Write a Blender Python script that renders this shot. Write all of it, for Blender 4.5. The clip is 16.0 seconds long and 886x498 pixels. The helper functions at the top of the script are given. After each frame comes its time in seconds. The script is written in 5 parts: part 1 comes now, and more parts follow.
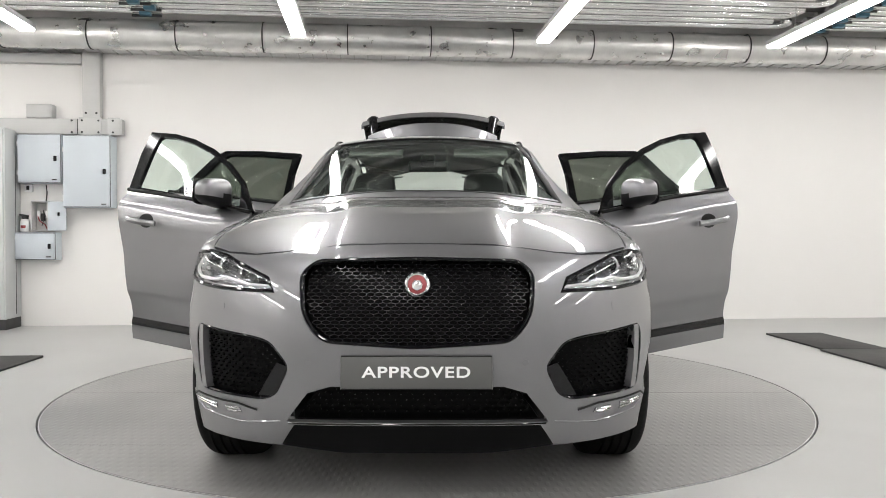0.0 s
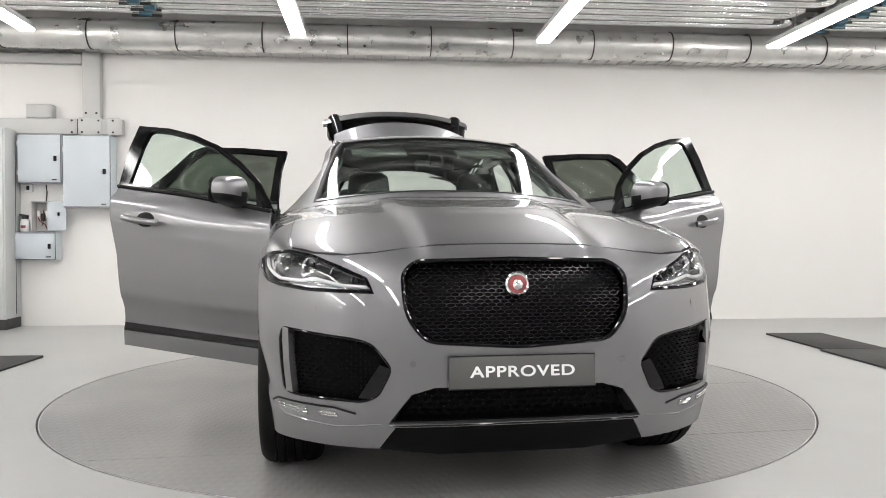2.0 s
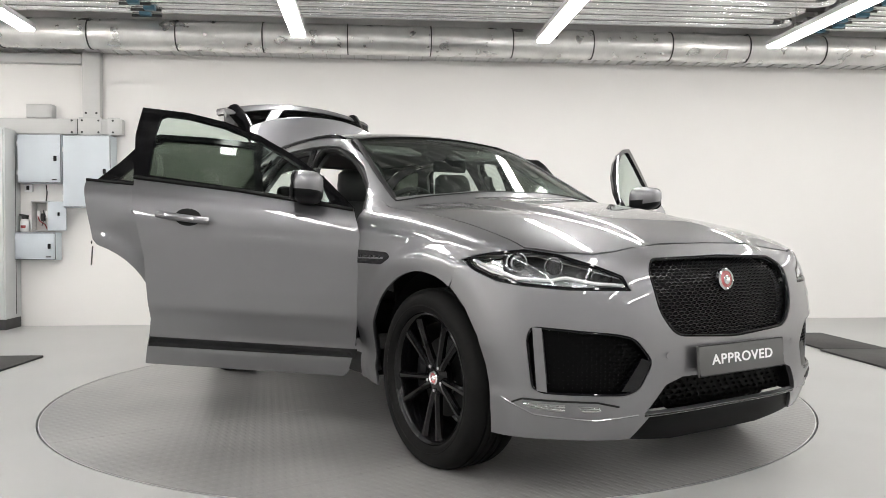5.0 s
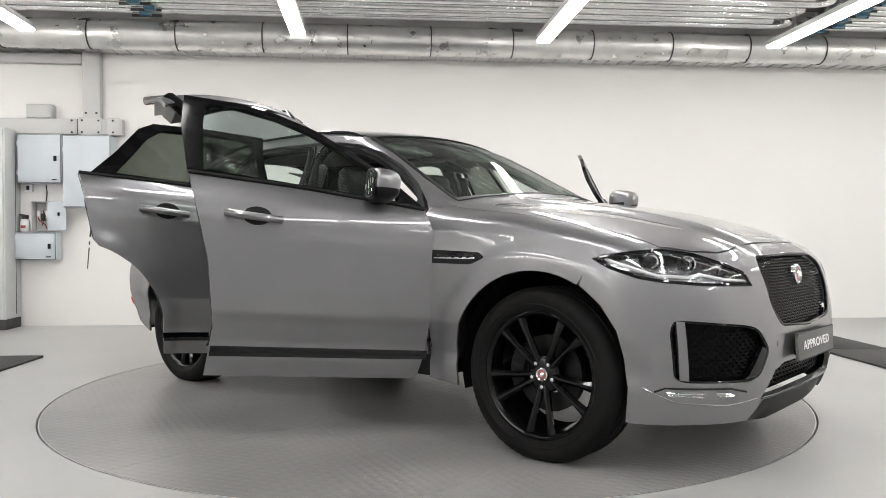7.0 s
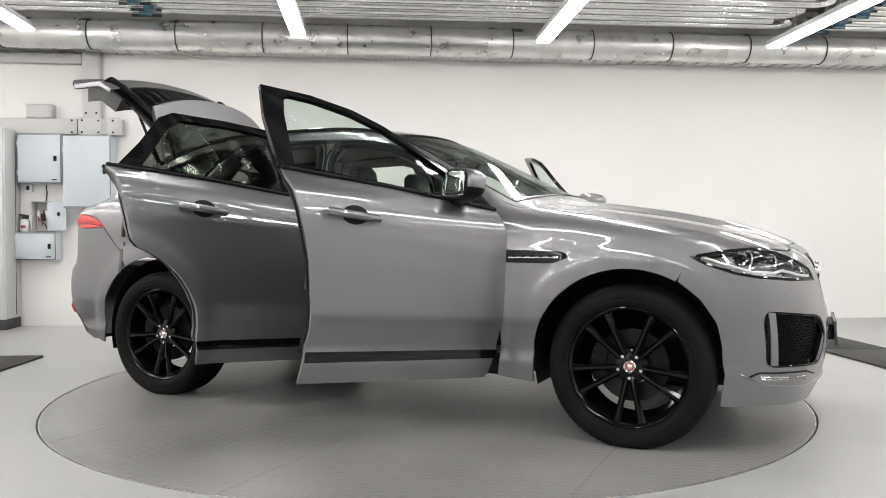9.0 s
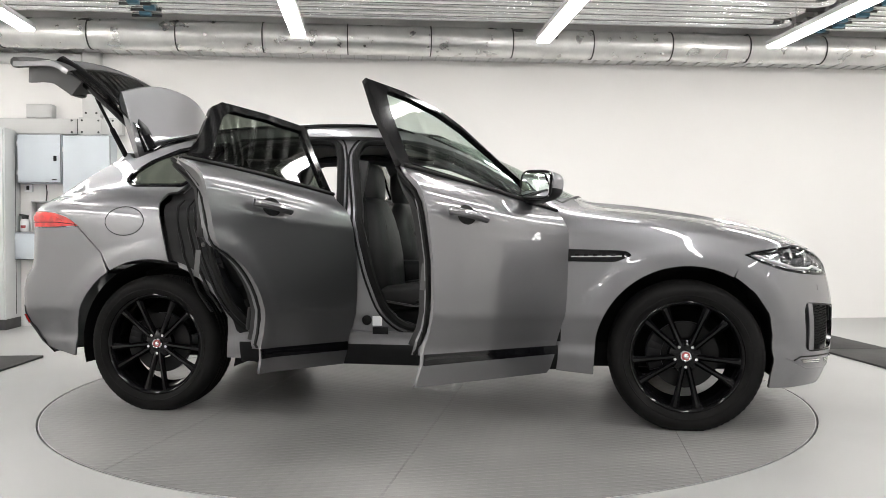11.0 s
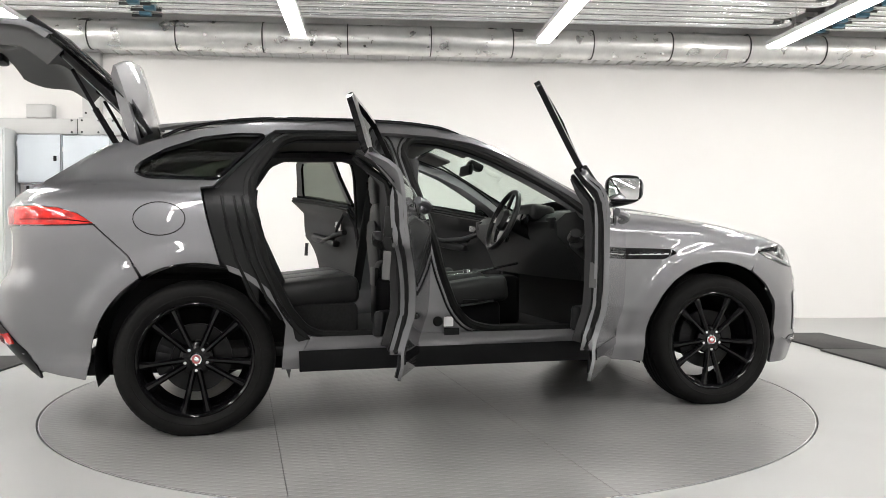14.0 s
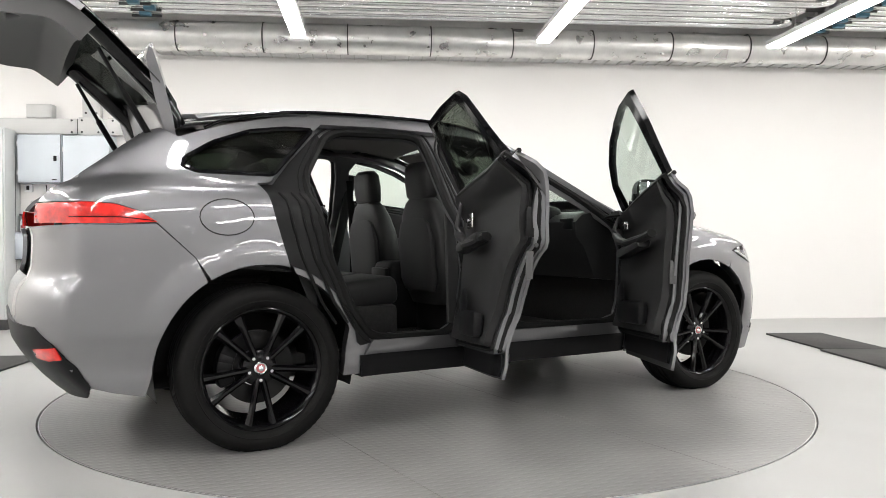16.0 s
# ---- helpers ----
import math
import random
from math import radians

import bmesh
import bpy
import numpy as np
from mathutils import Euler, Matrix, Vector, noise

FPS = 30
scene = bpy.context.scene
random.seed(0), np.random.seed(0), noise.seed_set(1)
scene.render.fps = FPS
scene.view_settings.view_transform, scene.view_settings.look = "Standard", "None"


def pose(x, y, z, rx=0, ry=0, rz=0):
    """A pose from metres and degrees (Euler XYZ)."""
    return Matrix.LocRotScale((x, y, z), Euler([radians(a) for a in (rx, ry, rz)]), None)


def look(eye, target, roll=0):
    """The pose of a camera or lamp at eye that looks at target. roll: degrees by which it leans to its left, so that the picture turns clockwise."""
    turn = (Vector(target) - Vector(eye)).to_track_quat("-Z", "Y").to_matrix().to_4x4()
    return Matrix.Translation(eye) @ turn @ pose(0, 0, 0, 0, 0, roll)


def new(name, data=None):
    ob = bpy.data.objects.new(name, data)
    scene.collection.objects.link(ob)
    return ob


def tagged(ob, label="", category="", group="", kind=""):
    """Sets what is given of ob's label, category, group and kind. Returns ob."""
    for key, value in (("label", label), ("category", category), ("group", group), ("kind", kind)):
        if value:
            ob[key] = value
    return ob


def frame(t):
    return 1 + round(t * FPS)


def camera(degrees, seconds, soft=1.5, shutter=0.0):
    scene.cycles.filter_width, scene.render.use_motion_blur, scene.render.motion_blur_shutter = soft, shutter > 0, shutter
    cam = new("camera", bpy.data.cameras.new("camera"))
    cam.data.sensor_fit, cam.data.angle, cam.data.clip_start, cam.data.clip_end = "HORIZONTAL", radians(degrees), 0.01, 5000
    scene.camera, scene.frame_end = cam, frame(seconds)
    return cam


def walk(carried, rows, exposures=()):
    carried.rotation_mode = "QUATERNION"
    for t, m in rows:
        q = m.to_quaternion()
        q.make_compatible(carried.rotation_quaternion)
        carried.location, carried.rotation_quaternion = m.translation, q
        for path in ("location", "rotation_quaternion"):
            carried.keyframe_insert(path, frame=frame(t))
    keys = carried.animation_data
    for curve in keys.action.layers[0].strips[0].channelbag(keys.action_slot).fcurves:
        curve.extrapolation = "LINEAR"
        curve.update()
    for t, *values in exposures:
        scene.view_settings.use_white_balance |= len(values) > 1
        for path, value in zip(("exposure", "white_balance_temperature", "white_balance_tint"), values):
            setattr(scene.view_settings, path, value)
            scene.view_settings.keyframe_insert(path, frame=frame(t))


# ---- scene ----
# ---------------------------------------------------------------- camera
cam = camera(59.28, 16.0, soft=0.7)
EYE = (0.0, -5.044, 0.976)
STAND = look(EYE, (EYE[0] + 0.0164, EYE[1] + 1.0, EYE[2] - 0.01655))
walk(cam, [(0.0, STAND), (16.0, STAND)], [(0.0, 0.0, 6500, 10), (9.0, 0.05, 6500, 10), (13.0, 0.20, 6500, 10), (16.0, 0.30, 6500, 10)])

# ---------------------------------------------------------------- light of the place
world = bpy.data.worlds.new("room_air")
scene.world = world
world.use_nodes = True
world.node_tree.nodes["Background"].inputs[0].default_value = (0.9, 0.95, 1.0, 1)
world.node_tree.nodes["Background"].inputs[1].default_value = 0.02
TUBE_GLOW = 33.5


# ---------------------------------------------------------------- materials
def material(name, color, rough=0.5, metal=0.0, coat=0.0, spots=0.0, spot_scale=3.0, grain=0.0, grain_scale=90.0,
             bump=0.0, bump_scale=120.0, spec=0.5, rough_var=0.0, coat_ior=1.5):
    """A painted or plain surface with broad stains, fine grain and relief."""
    m = bpy.data.materials.new(name)
    m.use_nodes = True
    n, l = m.node_tree.nodes, m.node_tree.links
    b = n["Principled BSDF"]
    b.inputs["Roughness"].default_value, b.inputs["Metallic"].default_value = rough, metal
    b.inputs["Coat Weight"].default_value, b.inputs["Coat Roughness"].default_value = coat, 0.015
    b.inputs["Specular IOR Level"].default_value = spec
    b.inputs["Coat IOR"].default_value = coat_ior
    b.inputs["Base Color"].default_value = (*color, 1)
    if not (spots or grain or bump or rough_var):
        return m
    co = n.new("ShaderNodeTexCoord")
    big, fine = n.new("ShaderNodeTexNoise"), n.new("ShaderNodeTexNoise")
    for tex, scale, detail in ((big, spot_scale, 5), (fine, grain_scale, 3)):
        tex.inputs["Scale"].default_value, tex.inputs["Detail"].default_value = scale, detail
        l.new(co.outputs["Object"], tex.inputs["Vector"])
    def scaled(tex, amount):
        r = n.new("ShaderNodeMapRange")
        r.inputs["From Min"].default_value, r.inputs["From Max"].default_value = 0.3, 0.7
        r.inputs["To Min"].default_value, r.inputs["To Max"].default_value = 1 - amount, 1 + amount
        l.new(tex.outputs["Fac"], r.inputs["Value"])
        return r
    k = n.new("ShaderNodeMath")
    k.operation = "MULTIPLY"
    l.new(scaled(big, spots).outputs[0], k.inputs[0])
    l.new(scaled(fine, grain).outputs[0], k.inputs[1])
    mul = n.new("ShaderNodeVectorMath")
    mul.operation = "SCALE"
    mul.inputs[0].default_value = color
    l.new(k.outputs[0], mul.inputs["Scale"])
    l.new(mul.outputs[0], b.inputs["Base Color"])
    if rough_var:
        r = n.new("ShaderNodeMapRange")
        r.inputs["From Min"].default_value, r.inputs["From Max"].default_value = 0.3, 0.7
        r.inputs["To Min"].default_value, r.inputs["To Max"].default_value = rough - rough_var, rough + rough_var
        l.new(big.outputs["Fac"], r.inputs["Value"])
        l.new(r.outputs[0], b.inputs["Roughness"])
    if bump:
        rel, tex = n.new("ShaderNodeBump"), n.new("ShaderNodeTexNoise")
        tex.inputs["Scale"].default_value, tex.inputs["Detail"].default_value = bump_scale, 4
        rel.inputs["Strength"].default_value, rel.inputs["Distance"].default_value = bump, 0.004
        l.new(co.outputs["Object"], tex.inputs["Vector"])
        l.new(tex.outputs["Fac"], rel.inputs["Height"])
        l.new(rel.outputs["Normal"], b.inputs["Normal"])
    return m


def glass_material(name, tint, rough=0.0, reflect=0.03):
    """Thin pane: mostly clear, with a mirror part that grows towards grazing angles."""
    m = bpy.data.materials.new(name)
    m.use_nodes = True
    n, l = m.node_tree.nodes, m.node_tree.links
    n.remove(n["Principled BSDF"])
    clear, gloss, mix, edge, power, gain = (n.new(k) for k in ("ShaderNodeBsdfTransparent", "ShaderNodeBsdfGlossy", "ShaderNodeMixShader", "ShaderNodeLayerWeight", "ShaderNodeMath", "ShaderNodeMath"))
    clear.inputs[0].default_value = (*tint, 1)
    gloss.inputs["Roughness"].default_value = rough
    edge.inputs["Blend"].default_value = 0.5
    power.operation, power.inputs[1].default_value = "POWER", 4.0
    gain.operation, gain.inputs[1].default_value, gain.inputs[2].default_value = "MULTIPLY_ADD", 0.40, reflect
    l.new(edge.outputs["Facing"], power.inputs[0])
    l.new(power.outputs[0], gain.inputs[0])
    l.new(gain.outputs[0], mix.inputs[0])
    l.new(clear.outputs[0], mix.inputs[1])
    l.new(gloss.outputs[0], mix.inputs[2])
    l.new(mix.outputs[0], n["Material Output"].inputs["Surface"])
    return m


def glow_material(name, color, strength):
    m = bpy.data.materials.new(name)
    m.use_nodes = True
    b = m.node_tree.nodes["Principled BSDF"]
    b.inputs["Base Color"].default_value = (0.8, 0.8, 0.8, 1)
    b.inputs["Emission Color"].default_value, b.inputs["Emission Strength"].default_value = (*color, 1), strength
    return m


WALL = material("white_wall_paint", (0.81, 0.795, 0.775), 0.6, spots=0.012, spot_scale=0.8, grain=0.01, bump=0.04, bump_scale=60)
GREYWALL = material("pale_wall_paint", (0.45, 0.445, 0.44), 0.6, spots=0.05, spot_scale=0.8)
CEIL = material("grey_soffit", (0.20, 0.20, 0.20), 0.8, spots=0.2)
FLOOR = material("grey_floor_paint", (0.37, 0.37, 0.362), 0.34, spots=0.10, spot_scale=1.1, grain=0.03, grain_scale=160, bump=0.03, bump_scale=220, rough_var=0.03)
FOIL = material("aluminium_foil_lagging", (0.74, 0.735, 0.72), 0.32, 0.85, spots=0.1, spot_scale=6, bump=0.28, bump_scale=20, rough_var=0.08)
BAND = material("black_band", (0.03, 0.03, 0.03), 0.5)
ZINC = material("galvanised_steel", (0.66, 0.66, 0.66), 0.36, 0.9, spots=0.12, spot_scale=9, grain=0.06, bump=0.05)
PIPE = material("bright_steel_pipe", (0.86, 0.855, 0.845), 0.24, 0.75, spots=0.06, spot_scale=5)
BLUE = material("blue_plastic_clip", (0.040, 0.115, 0.165), 0.45, spots=0.1)
BOXG = material("pale_grey_enamel", (0.53, 0.575, 0.615), 0.4, spots=0.03, grain=0.02, bump=0.03)
TRUNK = material("pale_trunking", (0.50, 0.50, 0.49), 0.45, spots=0.05, grain=0.02, bump=0.03)
CABG = material("grey_cabinet_enamel", (0.55, 0.56, 0.56), 0.45, spots=0.04, bump=0.03)
BLACKP = material("black_plastic", (0.0072, 0.0072, 0.0079), 0.45, spec=0.16, spots=0.1, spot_scale=8, bump=0.05, bump_scale=300)
RUBBERMAT = material("black_rubber_mat", (0.035, 0.034, 0.033), 0.75, spots=0.25, spot_scale=4, grain=0.15, bump=0.3, bump_scale=70)
WHITEP = material("white_plastic", (0.8, 0.8, 0.8), 0.35, spots=0.02)
TUBEGLOW = glow_material("lamp_diffuser", (1.0, 0.985, 0.965), TUBE_GLOW)

PAINT = material("grey_metallic_paint", (0.188, 0.188, 0.196), 0.43, 0.85, coat=1.0, coat_ior=1.7, grain=0.10, grain_scale=700, spots=0.02, spot_scale=5)
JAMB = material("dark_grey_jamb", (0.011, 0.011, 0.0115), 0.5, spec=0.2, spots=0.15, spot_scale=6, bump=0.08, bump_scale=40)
FRAMEB = material("black_window_frame", (0.004, 0.004, 0.0045), 0.09, spec=0.25, spots=0.08)
GLOSSB = material("gloss_black_trim", (0.004, 0.004, 0.005), 0.05, spec=0.32, spots=0.05)
SEAL = material("black_rubber_seal", (0.008, 0.008, 0.008), 0.55, spec=0.15, bump=0.1)
TYRE = material("tyre_rubber", (0.0068, 0.0066, 0.0065), 0.66, spec=0.12, spots=0.25, spot_scale=7, grain=0.1, bump=0.12, bump_scale=150)
RIM = material("gloss_black_alloy", (0.0035, 0.0035, 0.004), 0.11, 0.0, spec=0.28, spots=0.1)
STEEL = material("bright_steel", (0.62, 0.62, 0.62), 0.22, 1.0, spots=0.06)
DISC = material("brake_steel", (0.025, 0.025, 0.025), 0.42, 1.0, spots=0.2)
CHROME = material("chrome", (0.82, 0.82, 0.82), 0.06, 1.0, spots=0.02)
RED = material("red_enamel", (0.34, 0.06, 0.065), 0.3, coat=0.6, spots=0.2, spot_scale=60)
LEATHER = material("charcoal_leather", (0.0175, 0.0175, 0.018), 0.45, spec=0.3, spots=0.15, spot_scale=9, bump=0.25, bump_scale=220)
TRIMG = material("grey_soft_trim", (0.023, 0.023, 0.0235), 0.55, spec=0.3, spots=0.08, bump=0.15, bump_scale=260)
GATEL = material("grey_gate_lining", (0.075, 0.075, 0.075), 0.6, spec=0.3, spots=0.05, bump=0.12, bump_scale=260)
HEADL = material("headliner_cloth", (0.16, 0.155, 0.15), 0.9, spots=0.06, bump=0.1, bump_scale=400)
CARPET = material("black_carpet", (0.014, 0.014, 0.014), 0.95, grain=0.3, bump=0.4, bump_scale=300)
PLATE = material("dark_grey_plate", (0.085, 0.085, 0.083), 0.4, spots=0.06, bump=0.02)
LETTER = material("white_lettering", (0.82, 0.82, 0.82), 0.4, spots=0.02)
GLASS = glass_material("green_tinted_glass", (0.84, 0.895, 0.86), reflect=0.045)
PRIVACY = glass_material("dark_privacy_glass", (0.36, 0.385, 0.35), reflect=0.055)
GRILLEB = material("matt_black_mesh", (0.0032, 0.0032, 0.0035), 0.40, spec=0.08, spots=0.1)
MESHB = material("black_mesh_plastic", (0.0045, 0.0045, 0.005), 0.2, spec=0.22, spots=0.1)
LAMPG = material("lamp_silver", (0.34, 0.34, 0.35), 0.25, 0.9, spots=0.1, spot_scale=20)
DARKGLASS = glass_material("dark_rear_glass", (0.24, 0.25, 0.24), reflect=0.035)
LENS = glass_material("clear_lens", (0.96, 0.965, 0.97))
REDLENS = material("red_lamp_lens", (0.62, 0.020, 0.016), 0.10, coat=1.0, spots=0.35, spot_scale=30)
MIRROR = material("mirror_silver", (0.85, 0.86, 0.86), 0.01, 1.0)
SCREEN = material("black_screen", (0.006, 0.006, 0.008), 0.08)


# ---------------------------------------------------------------- mesh helpers
def link(name, verts, faces, mat, parent=None, label="", smooth=False, normals=None, sharp=None):
    me = bpy.data.meshes.new(name)
    me.from_pydata([tuple(v) for v in verts], [], [tuple(f) for f in faces])
    for m in (mat if isinstance(mat, (list, tuple)) else (mat,)):
        me.materials.append(m)
    me.shade_smooth() if smooth else me.shade_flat()
    if normals is not None:
        me.normals_split_custom_set_from_vertices([tuple(v) for v in normals])
    elif sharp:
        me.set_sharp_from_angle(angle=radians(sharp))
    ob = new(name, me)
    ob.parent = parent
    if label:
        tagged(ob, label)
    return ob


def part(name, bm, mat, parent=None, label="", sharp=35):
    """One bmesh as one mesh object under its thing."""
    bmesh.ops.recalc_face_normals(bm, faces=bm.faces)
    me = bpy.data.meshes.new(name)
    bm.to_mesh(me)
    bm.free()
    for m in (mat if isinstance(mat, (list, tuple)) else (mat,)):
        me.materials.append(m)
    me.shade_smooth()
    me.set_sharp_from_angle(angle=radians(sharp))
    ob = new(name, me)
    ob.parent = parent
    if label:
        tagged(ob, label)
    return ob


def add_box(bm, size, m, bevel=0.0, seg=2, mat=0):
    """A bevelled block of that size at the pose m, added to bm."""
    if not isinstance(m, Matrix):
        m = Matrix.Translation(m)
    b = bmesh.new()
    bmesh.ops.create_cube(b, size=1.0, matrix=Matrix.Diagonal((*size, 1)))
    if bevel:
        bmesh.ops.bevel(b, geom=b.edges[:], offset=min(bevel, 0.49 * min(size)), segments=seg, affect="EDGES", profile=0.5)
    bmesh.ops.transform(b, matrix=m, verts=b.verts)
    merge(bm, b, mat)
    return bm


def merge(bm, b, mat=0):
    made = {v: bm.verts.new(v.co) for v in b.verts}
    for f in b.faces:
        g = bm.faces.new([made[v] for v in f.verts])
        g.material_index = mat
    b.free()


def block(size, m, bevel=0.0, seg=2):
    return add_box(bmesh.new(), size, m, bevel, seg)


def add_lathe(bm, profile, n, m=None, mat=0):
    """Turns (radius, height) pairs about the z axis; m places it."""
    m = m or Matrix()
    rings = []
    for r, h in profile:
        if r < 1e-6:
            rings.append([bm.verts.new(m @ Vector((0, 0, h)))])
        else:
            rings.append([bm.verts.new(m @ Vector((r * math.cos(2 * math.pi * i / n), r * math.sin(2 * math.pi * i / n), h))) for i in range(n)])
    for a, b in zip(rings, rings[1:]):
        for i in range(n):
            q = [a[i % len(a)], a[(i + 1) % len(a)], b[(i + 1) % len(b)], b[i % len(b)]]
            q = list(dict.fromkeys(q))
            if len(q) > 2:
                bm.faces.new(q).material_index = mat
    return bm


def add_tube(bm, pts, r, n=8, closed=False, mat=0, flat=1.0):
    """A round bar along pts; flat squashes it across its second axis."""
    pts = [Vector(p) for p in pts]
    k = len(pts)
    rings = []
    up = Vector((0, 0, 1))
    for i, p in enumerate(pts):
        d = (pts[(i + 1) % k] - pts[i - 1]) if closed else (pts[min(i + 1, k - 1)] - pts[max(i - 1, 0)])
        d = d.normalized()
        a = d.cross(up)
        a = a.normalized() if a.length > 0.05 else d.cross(Vector((0, 1, 0))).normalized()
        b = a.cross(d)
        rings.append([bm.verts.new(p + a * (r * math.cos(2 * math.pi * j / n)) + b * (r * flat * math.sin(2 * math.pi * j / n))) for j in range(n)])
    for i in range(k if closed else k - 1):
        for j in range(n):
            f = bm.faces.new((rings[i][j], rings[i][(j + 1) % n], rings[(i + 1) % k][(j + 1) % n], rings[(i + 1) % k][j]))
            f.material_index = mat
    if not closed:
        for ring in (rings[0], rings[-1]):
            bm.faces.new(ring).material_index = mat
    return bm


def tube(pts, r, n=8, closed=False, flat=1.0):
    return add_tube(bmesh.new(), pts, r, n, closed, 0, flat)


def thing(name, label, category, m=None, group="", kind=""):
    ob = new(name)
    ob.empty_display_size = 0.1
    if m is not None:
        ob.matrix_basis = m
    return tagged(ob, label, category, group, kind)


# ---------------------------------------------------------------- the room
LEAN = 4.3                       # the back wall's turn against the x axis, degrees
ROOM = pose(0, 3.79, 0, 0, 0, LEAN)   # x along the back wall, y into it


def room_part(name, size, at, mat, bevel=0.004, label="", category="", kind="structure"):
    ob = part(name, block(size, (0, 0, 0), bevel), mat)
    ob.matrix_basis = ROOM @ Matrix.Translation(at)
    return tagged(ob, label, category, "", kind)


HIGH = 3.62
TABLE_R = 2.267
def ring_sheet(name, r_in, half, mat):
    """A square sheet with a round hole."""
    n = 160
    v, f = [], []
    for i in range(n):
        a = 2 * math.pi * i / n
        c, s = math.cos(a), math.sin(a)
        k = half / max(abs(c), abs(s))
        v += [(r_in * c, r_in * s, 0), (r_in * c, r_in * s, -0.05), (k * c, k * s, 0)]
    for i in range(n):
        j = (i + 1) % n
        f += [(3 * i, 3 * i + 2, 3 * j + 2, 3 * j), (3 * i, 3 * j, 3 * j + 1, 3 * i + 1)]
    return link(name, v, f, mat)


tagged(ring_sheet("floor", TABLE_R + 0.006, 11.0, FLOOR), "smooth grey painted workshop floor", "floor", "", "structure")
pit = part("floor_pit", add_lathe(bmesh.new(), [(0, -0.05), (TABLE_R + 0.006, -0.05)], 96), BAND)
tagged(pit, "dark gap under the turntable rim", "floor", "", "structure")

room_part("wall_north", (17, 0.2, HIGH), (0, 0.1, HIGH / 2), WALL, 0, "plain white painted back wall", "wall")
# south, east and west walls are unseen, added for bounce light and reflections
room_part("unseen_wall_south", (17, 0.2, HIGH), (0, -13.1, HIGH / 2), GREYWALL, 0, "unseen pale wall behind the camera, toned for the car's reflections", "wall")
room_part("wall_east", (0.2, 13.2, HIGH), (7.6, -6.5, HIGH / 2), WALL, 0, "unseen white side wall, added to close the room", "wall")
room_part("wall_west", (0.2, 13.2, HIGH), (-6.6, -6.5, HIGH / 2), WALL, 0, "unseen white side wall, added to close the room", "wall")
room_part("ceiling", (17, 13.6, 0.2), (0, -6.5, HIGH + 0.1), CEIL, 0, "dark grey soffit above the pipes", "ceiling")


def lagged_duct():
    """Foil-wrapped round duct along the back wall, with a dark strap at each joint."""
    d = thing("ventilation_duct", "round silver foil-wrapped ventilation duct with black straps", "duct", ROOM @ Matrix.Translation((0, -0.42, 3.07)))
    turn = Matrix.Rotation(radians(90), 4, "Y")
    x = -7.95
    rng = random.Random(4)
    while x < 8:
        prof = [(0.150, 0.0), (0.154, 0.03)] + [(0.157 + rng.uniform(-0.003, 0.003), 0.03 + 0.06 * k) for k in range(1, 14)] + [(0.154, 0.855), (0.150, 0.88)]
        part("duct_length", add_lathe(bmesh.new(), prof, 32, Matrix.Translation((x, 0, 0)) @ turn), FOIL, d)
        part("strap", add_lathe(bmesh.new(), [(0.152, -0.006), (0.160, -0.006), (0.160, 0.006), (0.152, 0.006)], 32, Matrix.Translation((x, 0, 0)) @ turn), BAND, d)
        x += 0.88
    return d


def cable_tray():
    """Perforated tray that runs below and behind the duct."""
    t = thing("cable_tray", "pale perforated metal cable tray under the duct", "cable tray", ROOM @ Matrix.Translation((0, -0.12, 2.96)))
    part("tray_base", block((16, 0.2, 0.006), (0, 0, 0)), ZINC, t)
    part("tray_side", block((16, 0.004, 0.05), (0, -0.1, 0.022)), ZINC, t)
    first = part("rung", block((0.012, 0.2, 0.02), (-7.9, -0.012, -0.004)), TRUNK, t)
    for i in range(1, 106):
        o = new("rung", first.data)
        o.parent, o.location = t, (i * 0.15, 0, 0)
    return t


def heating_coils():
    """Rows of bare pipes under the ceiling that turn back on themselves at their ends."""
    for bank, (xa, xb) in enumerate(((-6.2, 3.75), (4.0, 7.4))):
        coil = thing("heating_pipe_bank", "bank of bright parallel radiant heating pipes under the ceiling", "pipes", ROOM @ Matrix.Translation((0, 0, 3.30)), "ceiling pipe banks")
        for i in range(60):
            y = -0.55 - 0.205 * i
            end = xb - (0.12 if i % 4 in (1, 2) else 0.0)
            part("pipe", tube([(xa, y, 0), (end, y, 0)], 0.043, 14), PIPE, coil)
            if i % 2 == 0:
                arc = [(end + 0.1025 * math.sin(a), y - 0.1025 + 0.1025 * math.cos(a), 0) for a in np.linspace(0, math.pi, 9)]
                part("return_bend", tube(arc, 0.043, 12), PIPE, coil)
        for x in ((-5.0, -2.45, 0.05, 2.55) if bank == 0 else (5.2, 6.8)):
            part("carrier_rail", block((0.04, 12.2, 0.03), (x, -6.5, 0.05)), ZINC, coil)


def pipe_clips(x, n=24):
    c = thing("pipe_clip_row", "row of blue plastic clips across the ceiling pipes", "clips", ROOM @ Matrix.Translation((x, -0.61, 3.29)), "blue clip rows")
    for i in range(n):
        part("clip", block((0.11, 0.075, 0.045), ((i % 2) * 0.10, -0.205 * i, -0.050), 0.008), BLUE, c)
        part("clip_cap", block((0.30, 0.022, 0.028), ((i % 2) * 0.05, -0.205 * i + 0.055, -0.055), 0.005), BAND, c)
    return c


